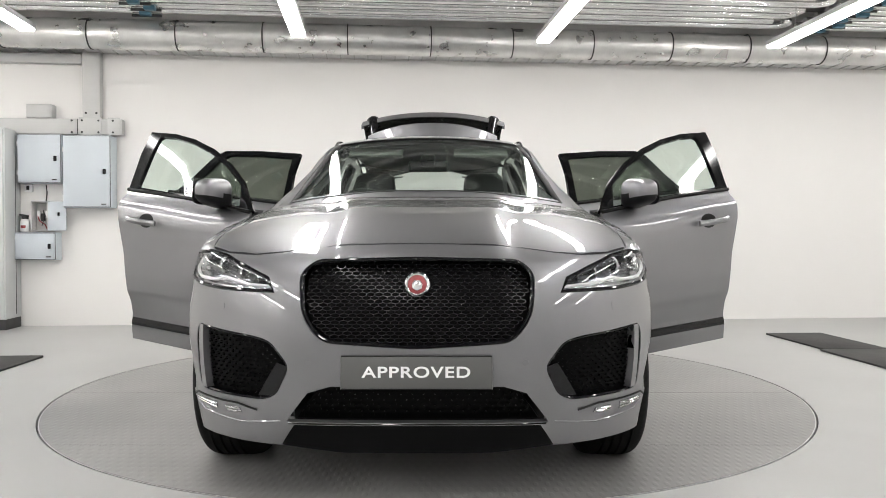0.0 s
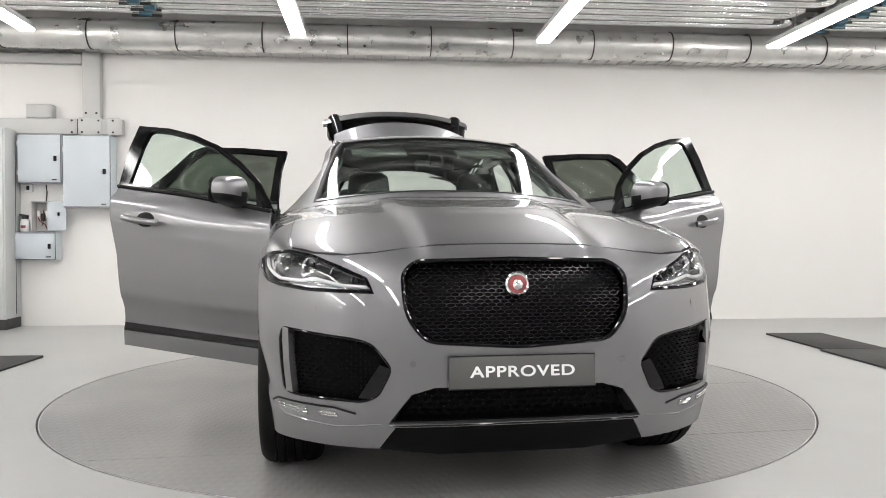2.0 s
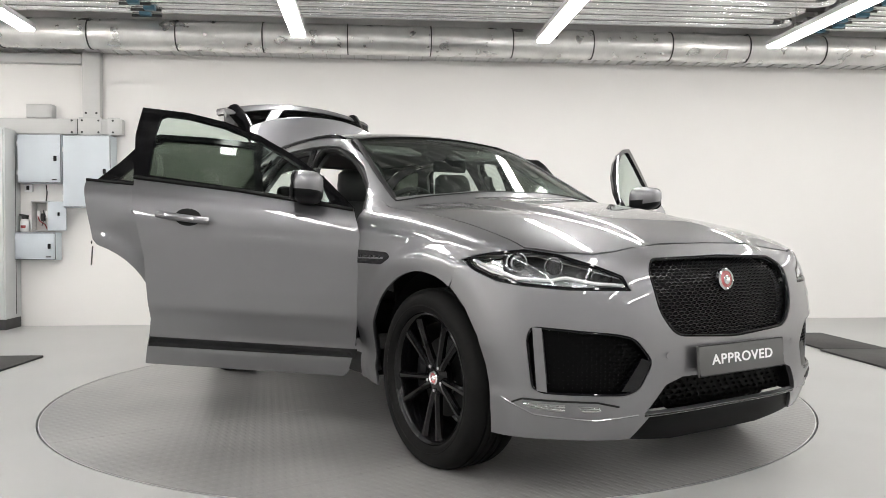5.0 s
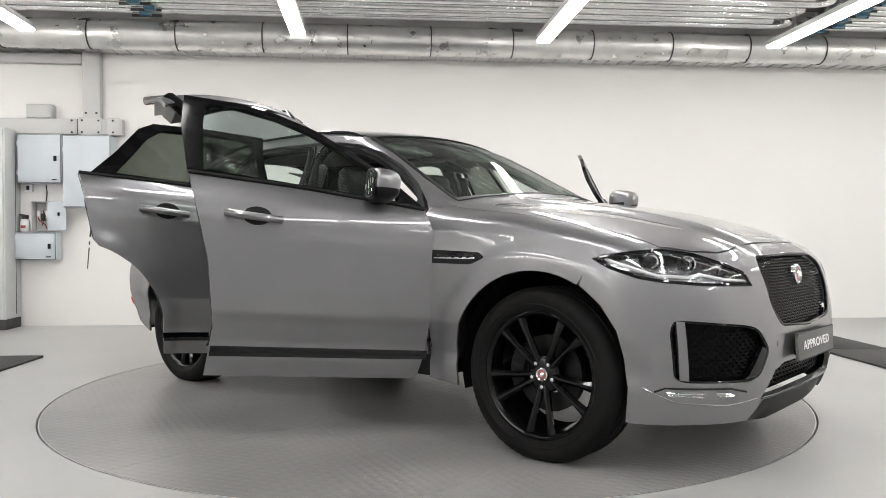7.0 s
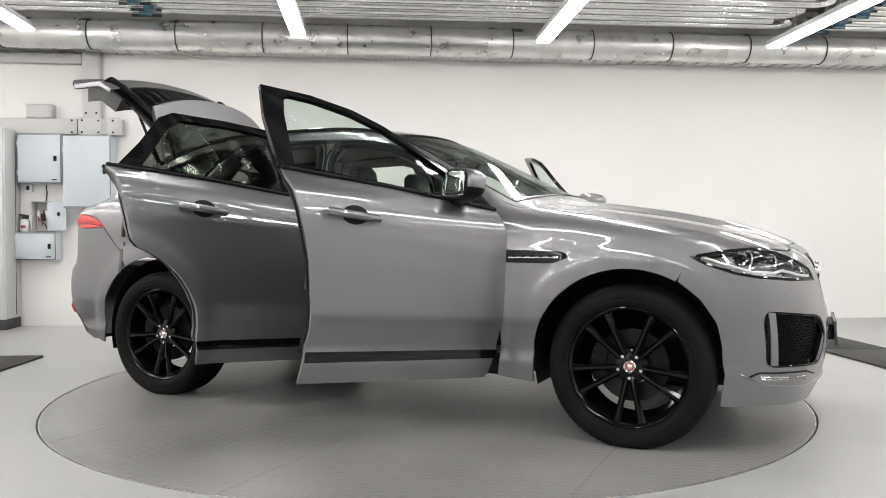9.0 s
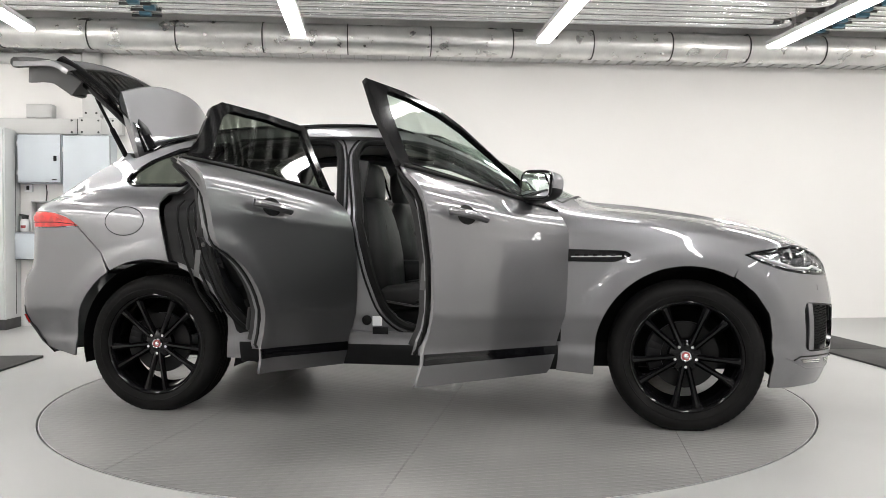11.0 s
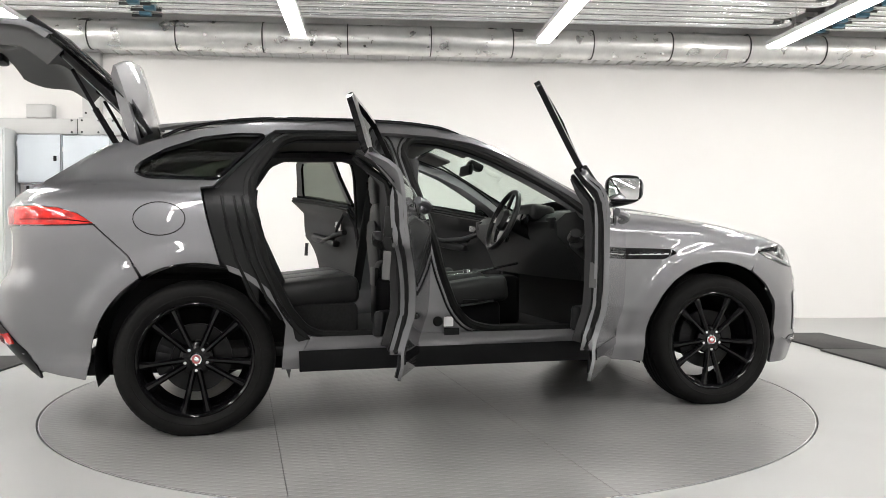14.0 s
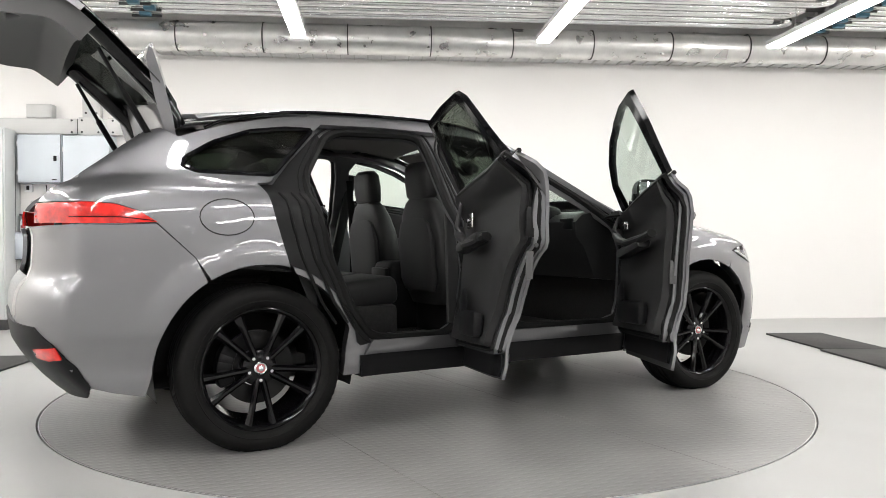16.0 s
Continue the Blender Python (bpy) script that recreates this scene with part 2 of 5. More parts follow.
def strip_light(x, y, span=2.9):
    """Suspended linear lamp: slim housing, glowing diffuser, two end caps, hangers."""
    s = thing("strip_light", "slim white suspended linear lamp, lit; out-of-view ones added for fill light", "ceiling lamp", ROOM @ Matrix.Translation((x, y, 2.925)), "linear ceiling lamps")
    part("housing", block((0.142, span, 0.05), (0, 0, 0.046), 0.006), WHITEP, s)
    part("diffuser", block((0.130, span - 0.02, 0.026), (0, 0, 0.006), 0.006), TUBEGLOW, s, "glowing white diffuser")
    for k in (-1, 1):
        part("end_cap", block((0.135, 0.012, 0.06), (0, k * (span / 2 + 0.007), 0.042), 0.004), WHITEP, s)
        part("hanger", tube([(0, k * 0.38 * span, 0.065), (0, k * 0.38 * span, 0.68)], 0.004, 6), STEEL, s)
    return s


lagged_duct()
cable_tray()
heating_coils()
pipe_clips(-2.95)
pipe_clips(4.25)
# only the far row's four middle lamps are in view; the rest are added
for lx in (-6.2, -3.91, -1.37, 1.06, 3.48, 5.9):
    for ly, long in ((-2.90, 3.70), (-7.2, 2.9), (-10.7, 2.9)):
        strip_light(lx, ly, long)


# ---- the turntable
def tread_material():
    """Painted steel tread plate: small raised bars in two directions."""
    m = material("grey_tread_plate", (0.235, 0.231, 0.224), 0.33, 0.0, spots=0.30, spot_scale=0.9, grain=0.06, grain_scale=120, rough_var=0.02, spec=0.6)
    n, l = m.node_tree.nodes, m.node_tree.links
    co = n.new("ShaderNodeTexCoord")
    waves = []
    for turn in (45, -45):
        mp = n.new("ShaderNodeMapping")
        mp.inputs["Rotation"].default_value = (0, 0, radians(turn))
        mp.inputs["Scale"].default_value = (11, 30, 1)
        br = n.new("ShaderNodeTexVoronoi")
        br.inputs["Scale"].default_value, br.inputs["Randomness"].default_value = 1.0, 0.0
        l.new(co.outputs["Object"], mp.inputs[0])
        l.new(mp.outputs[0], br.inputs["Vector"])
        r = n.new("ShaderNodeMapRange")
        r.inputs["From Min"].default_value, r.inputs["From Max"].default_value = 0.2, 0.36
        r.inputs["To Min"].default_value, r.inputs["To Max"].default_value = 1, 0
        l.new(br.outputs["Distance"], r.inputs["Value"])
        waves.append(r)
    mx = n.new("ShaderNodeMath")
    mx.operation = "MAXIMUM"
    l.new(waves[0].outputs[0], mx.inputs[0])
    l.new(waves[1].outputs[0], mx.inputs[1])
    bp = n.new("ShaderNodeBump")
    bp.inputs["Strength"].default_value, bp.inputs["Distance"].default_value = 0.28, 0.003
    l.new(mx.outputs[0], bp.inputs["Height"])
    l.new(bp.outputs["Normal"], n["Principled BSDF"].inputs["Normal"])
    return m


TREAD = tread_material()


def make_turntable():
    """Four tread plates, butted along straight seams, inside a steel rim."""
    t = thing("turntable", "round grey steel tread-plate turntable flush with the floor", "turntable")
    cuts = [-TABLE_R, -1.02, 0.20, 1.42, TABLE_R]
    R = TABLE_R - 0.010
    for x0, x1 in zip(cuts, cuts[1:]):
        a, b = max(x0 + 0.0012, -R + 0.001), min(x1 - 0.0012, R - 0.001)
        xs = np.linspace(a, b, 60)
        up = [(float(x), math.sqrt(R * R - x * x)) for x in xs]
        ring = up + [(x, -y) for x, y in up[::-1]]
        n = len(ring)
        v = [(x, y, 0.0) for x, y in ring] + [(x, y, -0.012) for x, y in ring]
        f = [tuple(range(n))[::-1]] + [(i, (i + 1) % n, n + (i + 1) % n, n + i) for i in range(n)]
        link("tread_plate", v, f, TREAD, t)
    part("rim", add_lathe(bmesh.new(), [(TABLE_R - 0.0095, -0.001), (TABLE_R - 0.004, -0.001), (TABLE_R - 0.004, -0.046), (TABLE_R - 0.0095, -0.046)], 160), ZINC, t)
    part("under_frame", add_lathe(bmesh.new(), [(0, -0.014), (TABLE_R - 0.02, -0.014), (TABLE_R - 0.02, -0.046)], 96), BAND, t)
    return t


turntable = make_turntable()


# ---- rubber mats
def rubber_mat(cx, cy, lx, ly):
    ob = part("rubber_mat", block((lx, ly, 0.018), (0, 0, 0.009), 0.006), RUBBERMAT)
    ob.matrix_basis = pose(cx, cy, 0.0, 0, 0, 2.0)
    return tagged(ob, "flat black rubber mat lying on the floor", "mat", "floor mats")


rubber_mat(3.62, 2.07, 0.56, 1.08)
rubber_mat(3.62, 0.90, 0.58, 1.22)
rubber_mat(-3.37, 0.65, 0.56, 1.2)
rubber_mat(-3.37, -0.58, 0.56, 1.2)


# ---------------------------------------------------------------- the car's form
def curve(*pairs, soft=0.05):
    """A smooth function through rough (place, value) pairs."""
    xs, ys = np.array(pairs, float).T
    g = np.linspace(xs[0] - 0.5, xs[-1] + 0.5, 900)
    v = np.interp(g, xs, ys)
    h = g[1] - g[0]
    k = np.exp(-0.5 * (np.arange(-int(3 * soft / h) - 1, int(3 * soft / h) + 2) * h / soft) ** 2)
    w = np.convolve(np.pad(v, len(k) // 2, mode="edge"), k / k.sum(), "valid")
    return lambda q: np.interp(q, g, w)


def smax(a, b, k):
    return 0.5 * (a + b + np.sqrt((a - b) ** 2 + k * k))


def smin(a, b, k):
    return 0.5 * (a + b - np.sqrt((a - b) ** 2 + k * k))


FRONT_X, REAR_X, AXLE_Z = 1.472, -1.402, 0.371
belt = curve((-2.4, 1.24), (-1.35, 1.235), (-0.3, 1.185), (0.8, 1.10), (2.3, 0.95), soft=0.12)
side_low = curve((0.15, 0.89), (0.28, 0.905), (0.37, 0.922), (0.415, 0.914), (0.545, 0.946), (0.568, 0.957), (0.68, 0.962), (0.90, 0.959), (1.02, 0.944), (1.10, 0.925), (1.30, 0.86), soft=0.012)
bonnet = curve((-2.4, 1.22), (-1.9, 1.275), (-1.2, 1.26), (-0.3, 1.205), (0.5, 1.165), (0.75, 1.168), (0.97, 1.162), (1.27, 1.138), (1.60, 1.092), (1.90, 1.030), (2.05, 0.985), (2.15, 0.948), (2.24, 0.905), (2.32, 0.84), soft=0.06)
nose = curve((0.15, 2.20), (0.22, 2.255), (0.34, 2.300), (0.50, 2.318), (0.62, 2.312), (0.75, 2.292), (0.88, 2.262), (0.96, 2.22), soft=0.03)
tail = curve((0.20, 2.10), (0.34, 2.26), (0.50, 2.385), (0.66, 2.395), (0.76, 2.375), (0.80, 2.325), (1.0, 2.315), (1.12, 2.325), (1.20, 2.28), (1.30, 2.13), (1.42, 1.93), (1.53, 1.76), soft=0.025)
roof = curve((-2.0, 1.540), (-1.7, 1.602), (-1.2, 1.653), (-0.7, 1.669), (-0.3, 1.668), (0.0, 1.630), (0.3, 1.563), soft=0.12)


def body(x, y, z):
    """Below zero inside the car's skin, above zero outside."""
    ay = np.abs(y)
    u = ay / 0.97
    zr = z + (1.10 - belt(x)) * np.clip((z - 0.7) / 0.4, 0, 1)
    wide = side_low(zr)
    for cx in (FRONT_X, REAR_X):
        d = np.sqrt((x - cx) ** 2 + (z - AXLE_Z) ** 2)
        wide = wide + 0.016 / (1 + np.exp((d - 0.56) / 0.016)) * (z < 1.1)
    wide = wide - 0.045 * np.clip((x - 1.2) / 1.0, 0, 1) ** 2 - 0.05 * np.clip((-x - 1.5) / 0.8, 0, 1) ** 1.5
    side = ay - wide
    ridge = 0.026 / (1 + np.exp((ay - 0.33 - 0.10 * np.clip(1.9 - x, 0, 1)) / 0.018)) * np.clip((x - 0.7) / 0.4, 0, 1)
    lid = z - (bonnet(x) + ridge - 0.012 - 0.085 * u ** 4)
    front = x - (nose(z) - 0.42 * u ** 4)
    back = -x - (tail(z) - 0.20 * u ** 4.5)
    low = smax(smax(side, lid, 0.045), smax(front, back, 0.01), 0.06)
    # glass house
    wg = 0.872 - 0.53 * (z - 1.12) - 0.10 * np.clip((-x - 0.95) / 0.8, 0, 1.3) ** 1.6 - 0.05 * np.clip((x - 0.1) / 0.7, 0, 1) * np.clip((z - 1.1) / 0.3, 0, 1)
    cab = smax(ay - wg, z - (roof(x) - 0.055 * (ay / 0.65) ** 2), 0.03)
    shield = (z - (1.688 - 0.50 * (x + 0.24 * (ay / 0.75) ** 2))) * 0.9
    up = smax(smax(cab, shield, 0.035), back, 0.05)
    up = smax(up, 1.02 - z, 0.01)
    return smin(low, up, 0.03)


def shoot(o, d, far, near, inset=0.0):
    """Where rays that come in from far first meet the skin, or a layer that deep under it."""
    o, d = np.asarray(o, float), np.asarray(d, float)
    ts = np.linspace(far, near, 90)
    f = np.stack([body(*(o + d * t).T) + inset for t in ts])
    k = np.argmax(f < 0, axis=0)
    k = np.where((f < 0).any(axis=0), np.maximum(k, 1), np.argmin(f, axis=0).clip(1))
    a, b = ts[k - 1], ts[k]
    for _ in range(24):
        m = 0.5 * (a + b)
        out = body(*(o + d * m[:, None]).T) + inset > 0
        a, b = np.where(out, m, a), np.where(out, b, m)
    return o + d * b[:, None]


def slope(p):
    e = 1e-3
    g = np.stack([body(*(p + dv).T) - body(*(p - dv).T) for dv in np.eye(3) * e], 1)
    return g / np.linalg.norm(g, axis=1, keepdims=True)


ARC = 0.019      # metres of skin for a degree in the wrap-round charts


def chart_side(hand):
    return lambda q, inset=0.0: shoot(np.c_[q[:, 0], np.zeros(len(q)), q[:, 1]], np.tile([0, hand, 0], (len(q), 1)), 1.25, 0.05, inset)


def chart_top(q, inset=0.0):
    return shoot(np.c_[q[:, 0], q[:, 1], np.zeros(len(q))], np.tile([0, 0, 1], (len(q), 1)), 2.0, 0.6, inset)


def chart_wrap(axis, way):
    def go(q, inset=0.0):
        a = q[:, 0] / ARC * math.pi / 180
        return shoot(np.c_[np.full(len(q), axis), np.zeros(len(q)), q[:, 1]], np.c_[way * np.cos(a), np.sin(a), np.zeros(len(q))], 1.5, 0.1, inset)
    return go


chart_front, chart_back = chart_wrap(1.2, 1), chart_wrap(-1.3, -1)
RIGHT, LEFT = chart_side(-1), chart_side(1)


def deg(pairs):
    """Outline in (degrees, height) for the wrap-round charts."""
    return [(a * ARC, z) for a, z in pairs]


def mirrored(pairs):
    return [(-a, z) for a, z in pairs][::-1]


def rounded(pairs, r, n=5):
    """A closed outline with its corners rounded by about r."""
    p = [Vector(a) for a in pairs]
    out = []
    for i, c in enumerate(p):
        a, b = p[i - 1] - c, p[(i + 1) % len(p)] - c
        k = min(r, 0.45 * a.length, 0.45 * b.length)
        s, e = c + a.normalized() * k, c + b.normalized() * k
        for t in np.linspace(0, 1, n):
            out.append(tuple(s * (1 - t) ** 2 + c * 2 * t * (1 - t) + e * t * t))
    return out


def spread(pairs, step):
    """Points evenly along a closed outline, its corners kept."""
    out = []
    for a, b in zip(pairs, pairs[1:] + pairs[:1]):
        k = max(1, round(math.dist(a, b) / step))
        out += [(a[0] + (b[0] - a[0]) * i / k, a[1] + (b[1] - a[1]) * i / k) for i in range(k)]
    return out


def inside(q, poly):
    x, y = q[:, 0], q[:, 1]
    r = np.zeros(len(q), bool)
    for (ax, ay), (bx, by) in zip(poly, poly[1:] + poly[:1]):
        if ay != by:
            r ^= ((ay > y) != (by > y)) & (x < (bx - ax) * (y - ay) / (by - ay) + ax)
    return r


def gap(q, poly):
    d = np.full(len(q), 9.0)
    for a, b in zip(poly, poly[1:] + poly[:1]):
        a, b = np.array(a), np.array(b)
        t = np.clip(((q - a) @ (b - a)) / max((b - a) @ (b - a), 1e-12), 0, 1)
        d = np.minimum(d, np.linalg.norm(q - a - t[:, None] * (b - a), axis=1))
    return d


def flat_mesh(outline, holes, step):
    from mathutils.geometry import delaunay_2d_cdt
    loops = [spread(outline, step)] + [spread(h, step) for h in holes]
    pts, edges = [], []
    for lp in loops:
        k = len(pts)
        pts += lp
        edges += [(k + i, k + (i + 1) % len(lp)) for i in range(len(lp))]
    a = np.array(loops[0])
    lo, hi = a.min(0), a.max(0)
    gx, gy = np.meshgrid(np.arange(lo[0], hi[0], step), np.arange(lo[1], hi[1], step))
    gx[1::2] += step / 2
    g = np.c_[gx.ravel(), gy.ravel()]
    ok = inside(g, loops[0])
    for lp in loops:
        ok &= gap(g, lp) > 0.45 * step
    for h in loops[1:]:
        ok &= ~inside(g, h)
    pts += [tuple(v) for v in g[ok]]
    v, _, f, *_ = delaunay_2d_cdt([Vector(p) for p in pts], edges, [], 0, 1e-6)
    v = np.array([tuple(p) for p in v])
    f = np.array([t for t in f if len(t) == 3])
    c = v[f].mean(1)
    ok = inside(c, loops[0])
    for h in loops[1:]:
        ok &= ~inside(c, h)
    return v, f[ok]


def panel(name, chart, outline, mat, parent=None, holes=(), step=0.035, thick=0.012, inset=0.0, label="", least=0.0, thin=None):
    """A piece of the car's skin: outline in the chart's plane, laid on the form, with depth."""
    q, f = flat_mesh(list(outline), [list(h) for h in holes], step)
    p = chart(q, inset)
    nrm = slope(p)
    f = f[np.abs(p[f][:, :, 1]).min(1) >= least]
    # outward-facing triangles
    c = np.cross(p[f[:, 1]] - p[f[:, 0]], p[f[:, 2]] - p[f[:, 0]])
    flip = (c * nrm[f[:, 0]]).sum(1) < 0
    f[flip] = f[flip][:, ::-1]
    n = len(p)
    depth = np.full(n, thick) if thin is None else thick * np.interp(p[:, 2], thin, (1.0, 0.3))
    back = p - nrm * depth[:, None]
    faces = [tuple(t) for t in f] + [tuple(t[::-1] + n) for t in f]
    count = {}
    for t in f:
        for a, b in ((t[0], t[1]), (t[1], t[2]), (t[2], t[0])):
            count[(a, b)] = 1
    verts = [*p, *back]
    norms = [*nrm, *(-nrm)]
    dup = {}
    for a, b in list(count):
        if (b, a) not in count:
            for i in (a, b):
                if i not in dup:
                    dup[i] = len(verts)
                    verts += [p[i], back[i]]
                    norms += [(0, 0, 0), (0, 0, 0)]
            faces.append((dup[b], dup[a], dup[a] + 1, dup[b] + 1))
    return link(name, verts, faces, mat, parent, label, smooth=True, normals=norms)


def arch(cx, r, a0, a1, n=22, squash=1.0):
    """Points of a wheel arch from angle a0 to a1, in degrees."""
    return [(cx + r * math.cos(radians(a)), AXLE_Z + r * squash * math.sin(radians(a))) for a in np.linspace(a0, a1, n)]


def on_skin(chart, pairs, inset=0.0, step=0.04, closed=False):
    pairs = list(pairs)
    if closed:
        pairs = spread(pairs, step)
    else:
        out = []
        for a, b in zip(pairs, pairs[1:]):
            k = max(1, round(math.dist(a, b) / step))
            out += [(a[0] + (b[0] - a[0]) * i / k, a[1] + (b[1] - a[1]) * i / k) for i in range(k)]
        pairs = out + [pairs[-1]]
    return [Vector(p) for p in chart(np.array(pairs, float), inset)]


car = thing("car", "grey metallic sport utility car with all doors and tailgate open", "car")


# ---- door outlines, in (along, height)
FRONT_DOOR = [(0.822, 0.97), (0.834, 0.73), (0.828, 0.43), (0.80, 0.295), (0.775, 0.272), (-0.205, 0.268), (-0.180, 0.50), (-0.220, 0.80), (-0.330, 1.185), (0.20, 1.152), (0.772, 1.105)]
FRONT_FRAME = [(0.772, 1.108), (0.60, 1.250), (0.42, 1.358), (0.24, 1.444), (0.06, 1.500), (-0.14, 1.534), (-0.374, 1.544), (-0.375, 1.40), (-0.332, 1.188), (0.20, 1.155)]
FRONT_PANE = [(0.655, 1.126), (0.575, 1.243), (0.40, 1.340), (0.22, 1.424), (0.05, 1.476), (-0.13, 1.508), (-0.245, 1.514), (-0.272, 1.50), (-0.280, 1.42), (-0.262, 1.198), (0.20, 1.165)]
REAR_DOOR = [(-0.346, 1.190), (-0.235, 0.80), (-0.190, 0.50), (-0.205, 0.285), (-0.895, 0.285), (-0.912, 0.42)] + arch(REAR_X, 0.497, 12, 74, 10) + [(-1.292, 0.88), (-1.340, 1.05), (-1.378, 1.222), (-0.9, 1.212)]
REAR_FRAME = [(-0.348, 1.193), (-0.382, 1.40), (-0.376, 1.541), (-0.70, 1.546), (-1.0, 1.535), (-1.08, 1.495), (-1.20, 1.345), (-1.315, 1.226), (-0.9, 1.215)]
REAR_PANE = [(-0.405, 1.203), (-0.428, 1.40), (-0.432, 1.506), (-0.70, 1.513), (-0.96, 1.502), (-1.03, 1.455), (-1.140, 1.31), (-1.20, 1.236), (-0.9, 1.225)]
FRONT_HOLE = [(0.775, 0.495), (0.80, 0.90), (0.765, 1.05), (0.60, 1.20), (0.40, 1.318), (0.22, 1.41), (0.04, 1.475), (-0.12, 1.506), (-0.265, 1.512), (-0.310, 1.44), (-0.155, 0.785), (-0.085, 0.60), (-0.01, 0.515), (0.10, 0.482), (0.70, 0.472)]
REAR_HOLE = [(-0.395, 1.40), (-0.425, 1.50), (-0.50, 1.520), (-0.90, 1.510), (-0.99, 1.470), (-1.125, 1.27), (-1.13, 1.15), (-1.06, 0.85), (-0.95, 0.61), (-0.865, 0.505), (-0.78, 0.474), (-0.42, 0.474), (-0.355, 0.52), (-0.315, 0.80)]
QUARTER_PANE = [(-1.300, 1.262), (-1.640, 1.270), (-1.712, 1.300), (-1.690, 1.345), (-1.56, 1.425), (-1.38, 1.490), (-1.20, 1.515), (-1.055, 1.512)]


def hinge(x, hand, angle, lean, y=0.90):
    """The turn of a door about its leaning hinge line."""
    at = Vector((x, hand * y, 0.75))
    axis = Vector((0, -hand * math.tan(radians(lean)), 1)).normalized()
    return Matrix.Translation(at) @ Matrix.Rotation(radians(-hand * angle), 4, axis) @ Matrix.Translation(-at)


def shrink(poly, by):
    """The outline moved inwards."""
    p = np.array(poly)
    area = 0.5 * sum(a[0] * b[1] - b[0] * a[1] for a, b in zip(poly, poly[1:] + poly[:1]))
    s = 1 if area > 0 else -1
    out = []
    for i in range(len(p)):
        a, b = p[i] - p[i - 1], p[(i + 1) % len(p)] - p[i]
        na, nb = np.array([-a[1], a[0]]) / np.linalg.norm(a), np.array([-b[1], b[0]]) / np.linalg.norm(b)
        n = na + nb
        out.append(tuple(p[i] + s * by * n / max(0.6, n @ na)))
    return out


def pull_handle(chart, hand, x, z, parent):
    """Bar handle that stands off the door; its scoop's shade is a flat black patch."""
    base = on_skin(chart, [(x + 0.115, z - 0.006), (x - 0.125, z + 0.010)], -0.004, 0.02)
    n = len(base)
    bar = [p + Vector((0, hand * (0.016 + 0.030 * math.sin(math.pi * i / (n - 1)) ** 0.6), 0)) for i, p in enumerate(base)]
    part("handle", tube(bar, 0.019, 10, flat=0.95), PAINT, parent, "body-coloured bar handle")
    scoop = [(x + 0.012 + 0.064 * math.cos(a), z + 0.004 + 0.042 * math.sin(a)) for a in np.linspace(0, 2 * math.pi, 19)[:-1]]
    panel("handle_scoop_shade", chart, scoop, SEAL, parent, step=0.02, thick=0.004, inset=-0.0015, label="flat black patch for the shade in the handle scoop")


def door_trim_front(chart, hand, parent, rear):
    """Inner lining with armrest, pull, opener and pocket."""
    if rear:
        lining = [(x, max(z, 0.43)) for x, z in shrink(REAR_DOOR, 0.036)]
        x0, x1, zt = -1.02, -0.40, 1.14
    else:
        lining = [(x, max(z, 0.43)) for x, z in shrink(FRONT_DOOR, 0.036)]
        x0, x1, zt = -0.20, 0.70, 1.06
    panel("door_lining", chart, lining, TRIMG, parent, step=0.05, thick=0.048, inset=0.062, thin=(1.03, 1.17), label="dark grey soft door lining")
    y = hand * 0.80
    arm = bmesh.new()
    add_box(arm, (0.52 if not rear else 0.42, 0.07, 0.055), pose((x0 + x1) / 2 - 0.02, y - hand * 0.01, 0.86 if not rear else 0.90, 0, 4, 0), 0.02)
    part("armrest", arm, LEATHER, parent, "black padded armrest")
    part("grab_handle", tube([(x1 - 0.22, y, 0.90), (x1 - 0.10, y - hand * 0.035, 0.99), (x1 - 0.05, y, zt)], 0.013, 8), TRIMG, parent)
    pull = [(x1 - 0.02, hand * 0.80, 0.985), (x1 - 0.12, hand * 0.775, 0.955), (x1 - 0.24, hand * 0.768, 0.915), ((x0 + x1) / 2, hand * 0.765, 0.890), (x0 + 0.14, hand * 0.775, 0.895), (x0 + 0.06, hand * 0.80, 0.915)]
    part("door_pull", tube(pull, 0.026, 10, flat=0.8), LEATHER, parent, "padded sweeping door pull")
    op = block((0.10, 0.012, 0.075), pose(x1 - 0.17, hand * 0.818, 1.02), 0.008)
    add_box(op, (0.06, 0.02, 0.018), pose(x1 - 0.17, hand * 0.808, 1.02), 0.006)
    part("door_opener", op, STEEL, parent, "bright metal inner door opener")
    part("map_pocket", block((0.50 if not rear else 0.30, 0.05, 0.12), pose((x0 + x1) / 2, hand * 0.80, 0.53), 0.02), BLACKP, parent, "black moulded door pocket")
    part("speaker_cover", add_lathe(bmesh.new(), [(0, 0.012), (0.06, 0.010), (0.075, 0)], 24, Matrix.Translation((x1 - 0.10, hand * 0.815, 0.62)) @ Matrix.Rotation(radians(90 * hand), 4, "X")), BLACKP, parent)


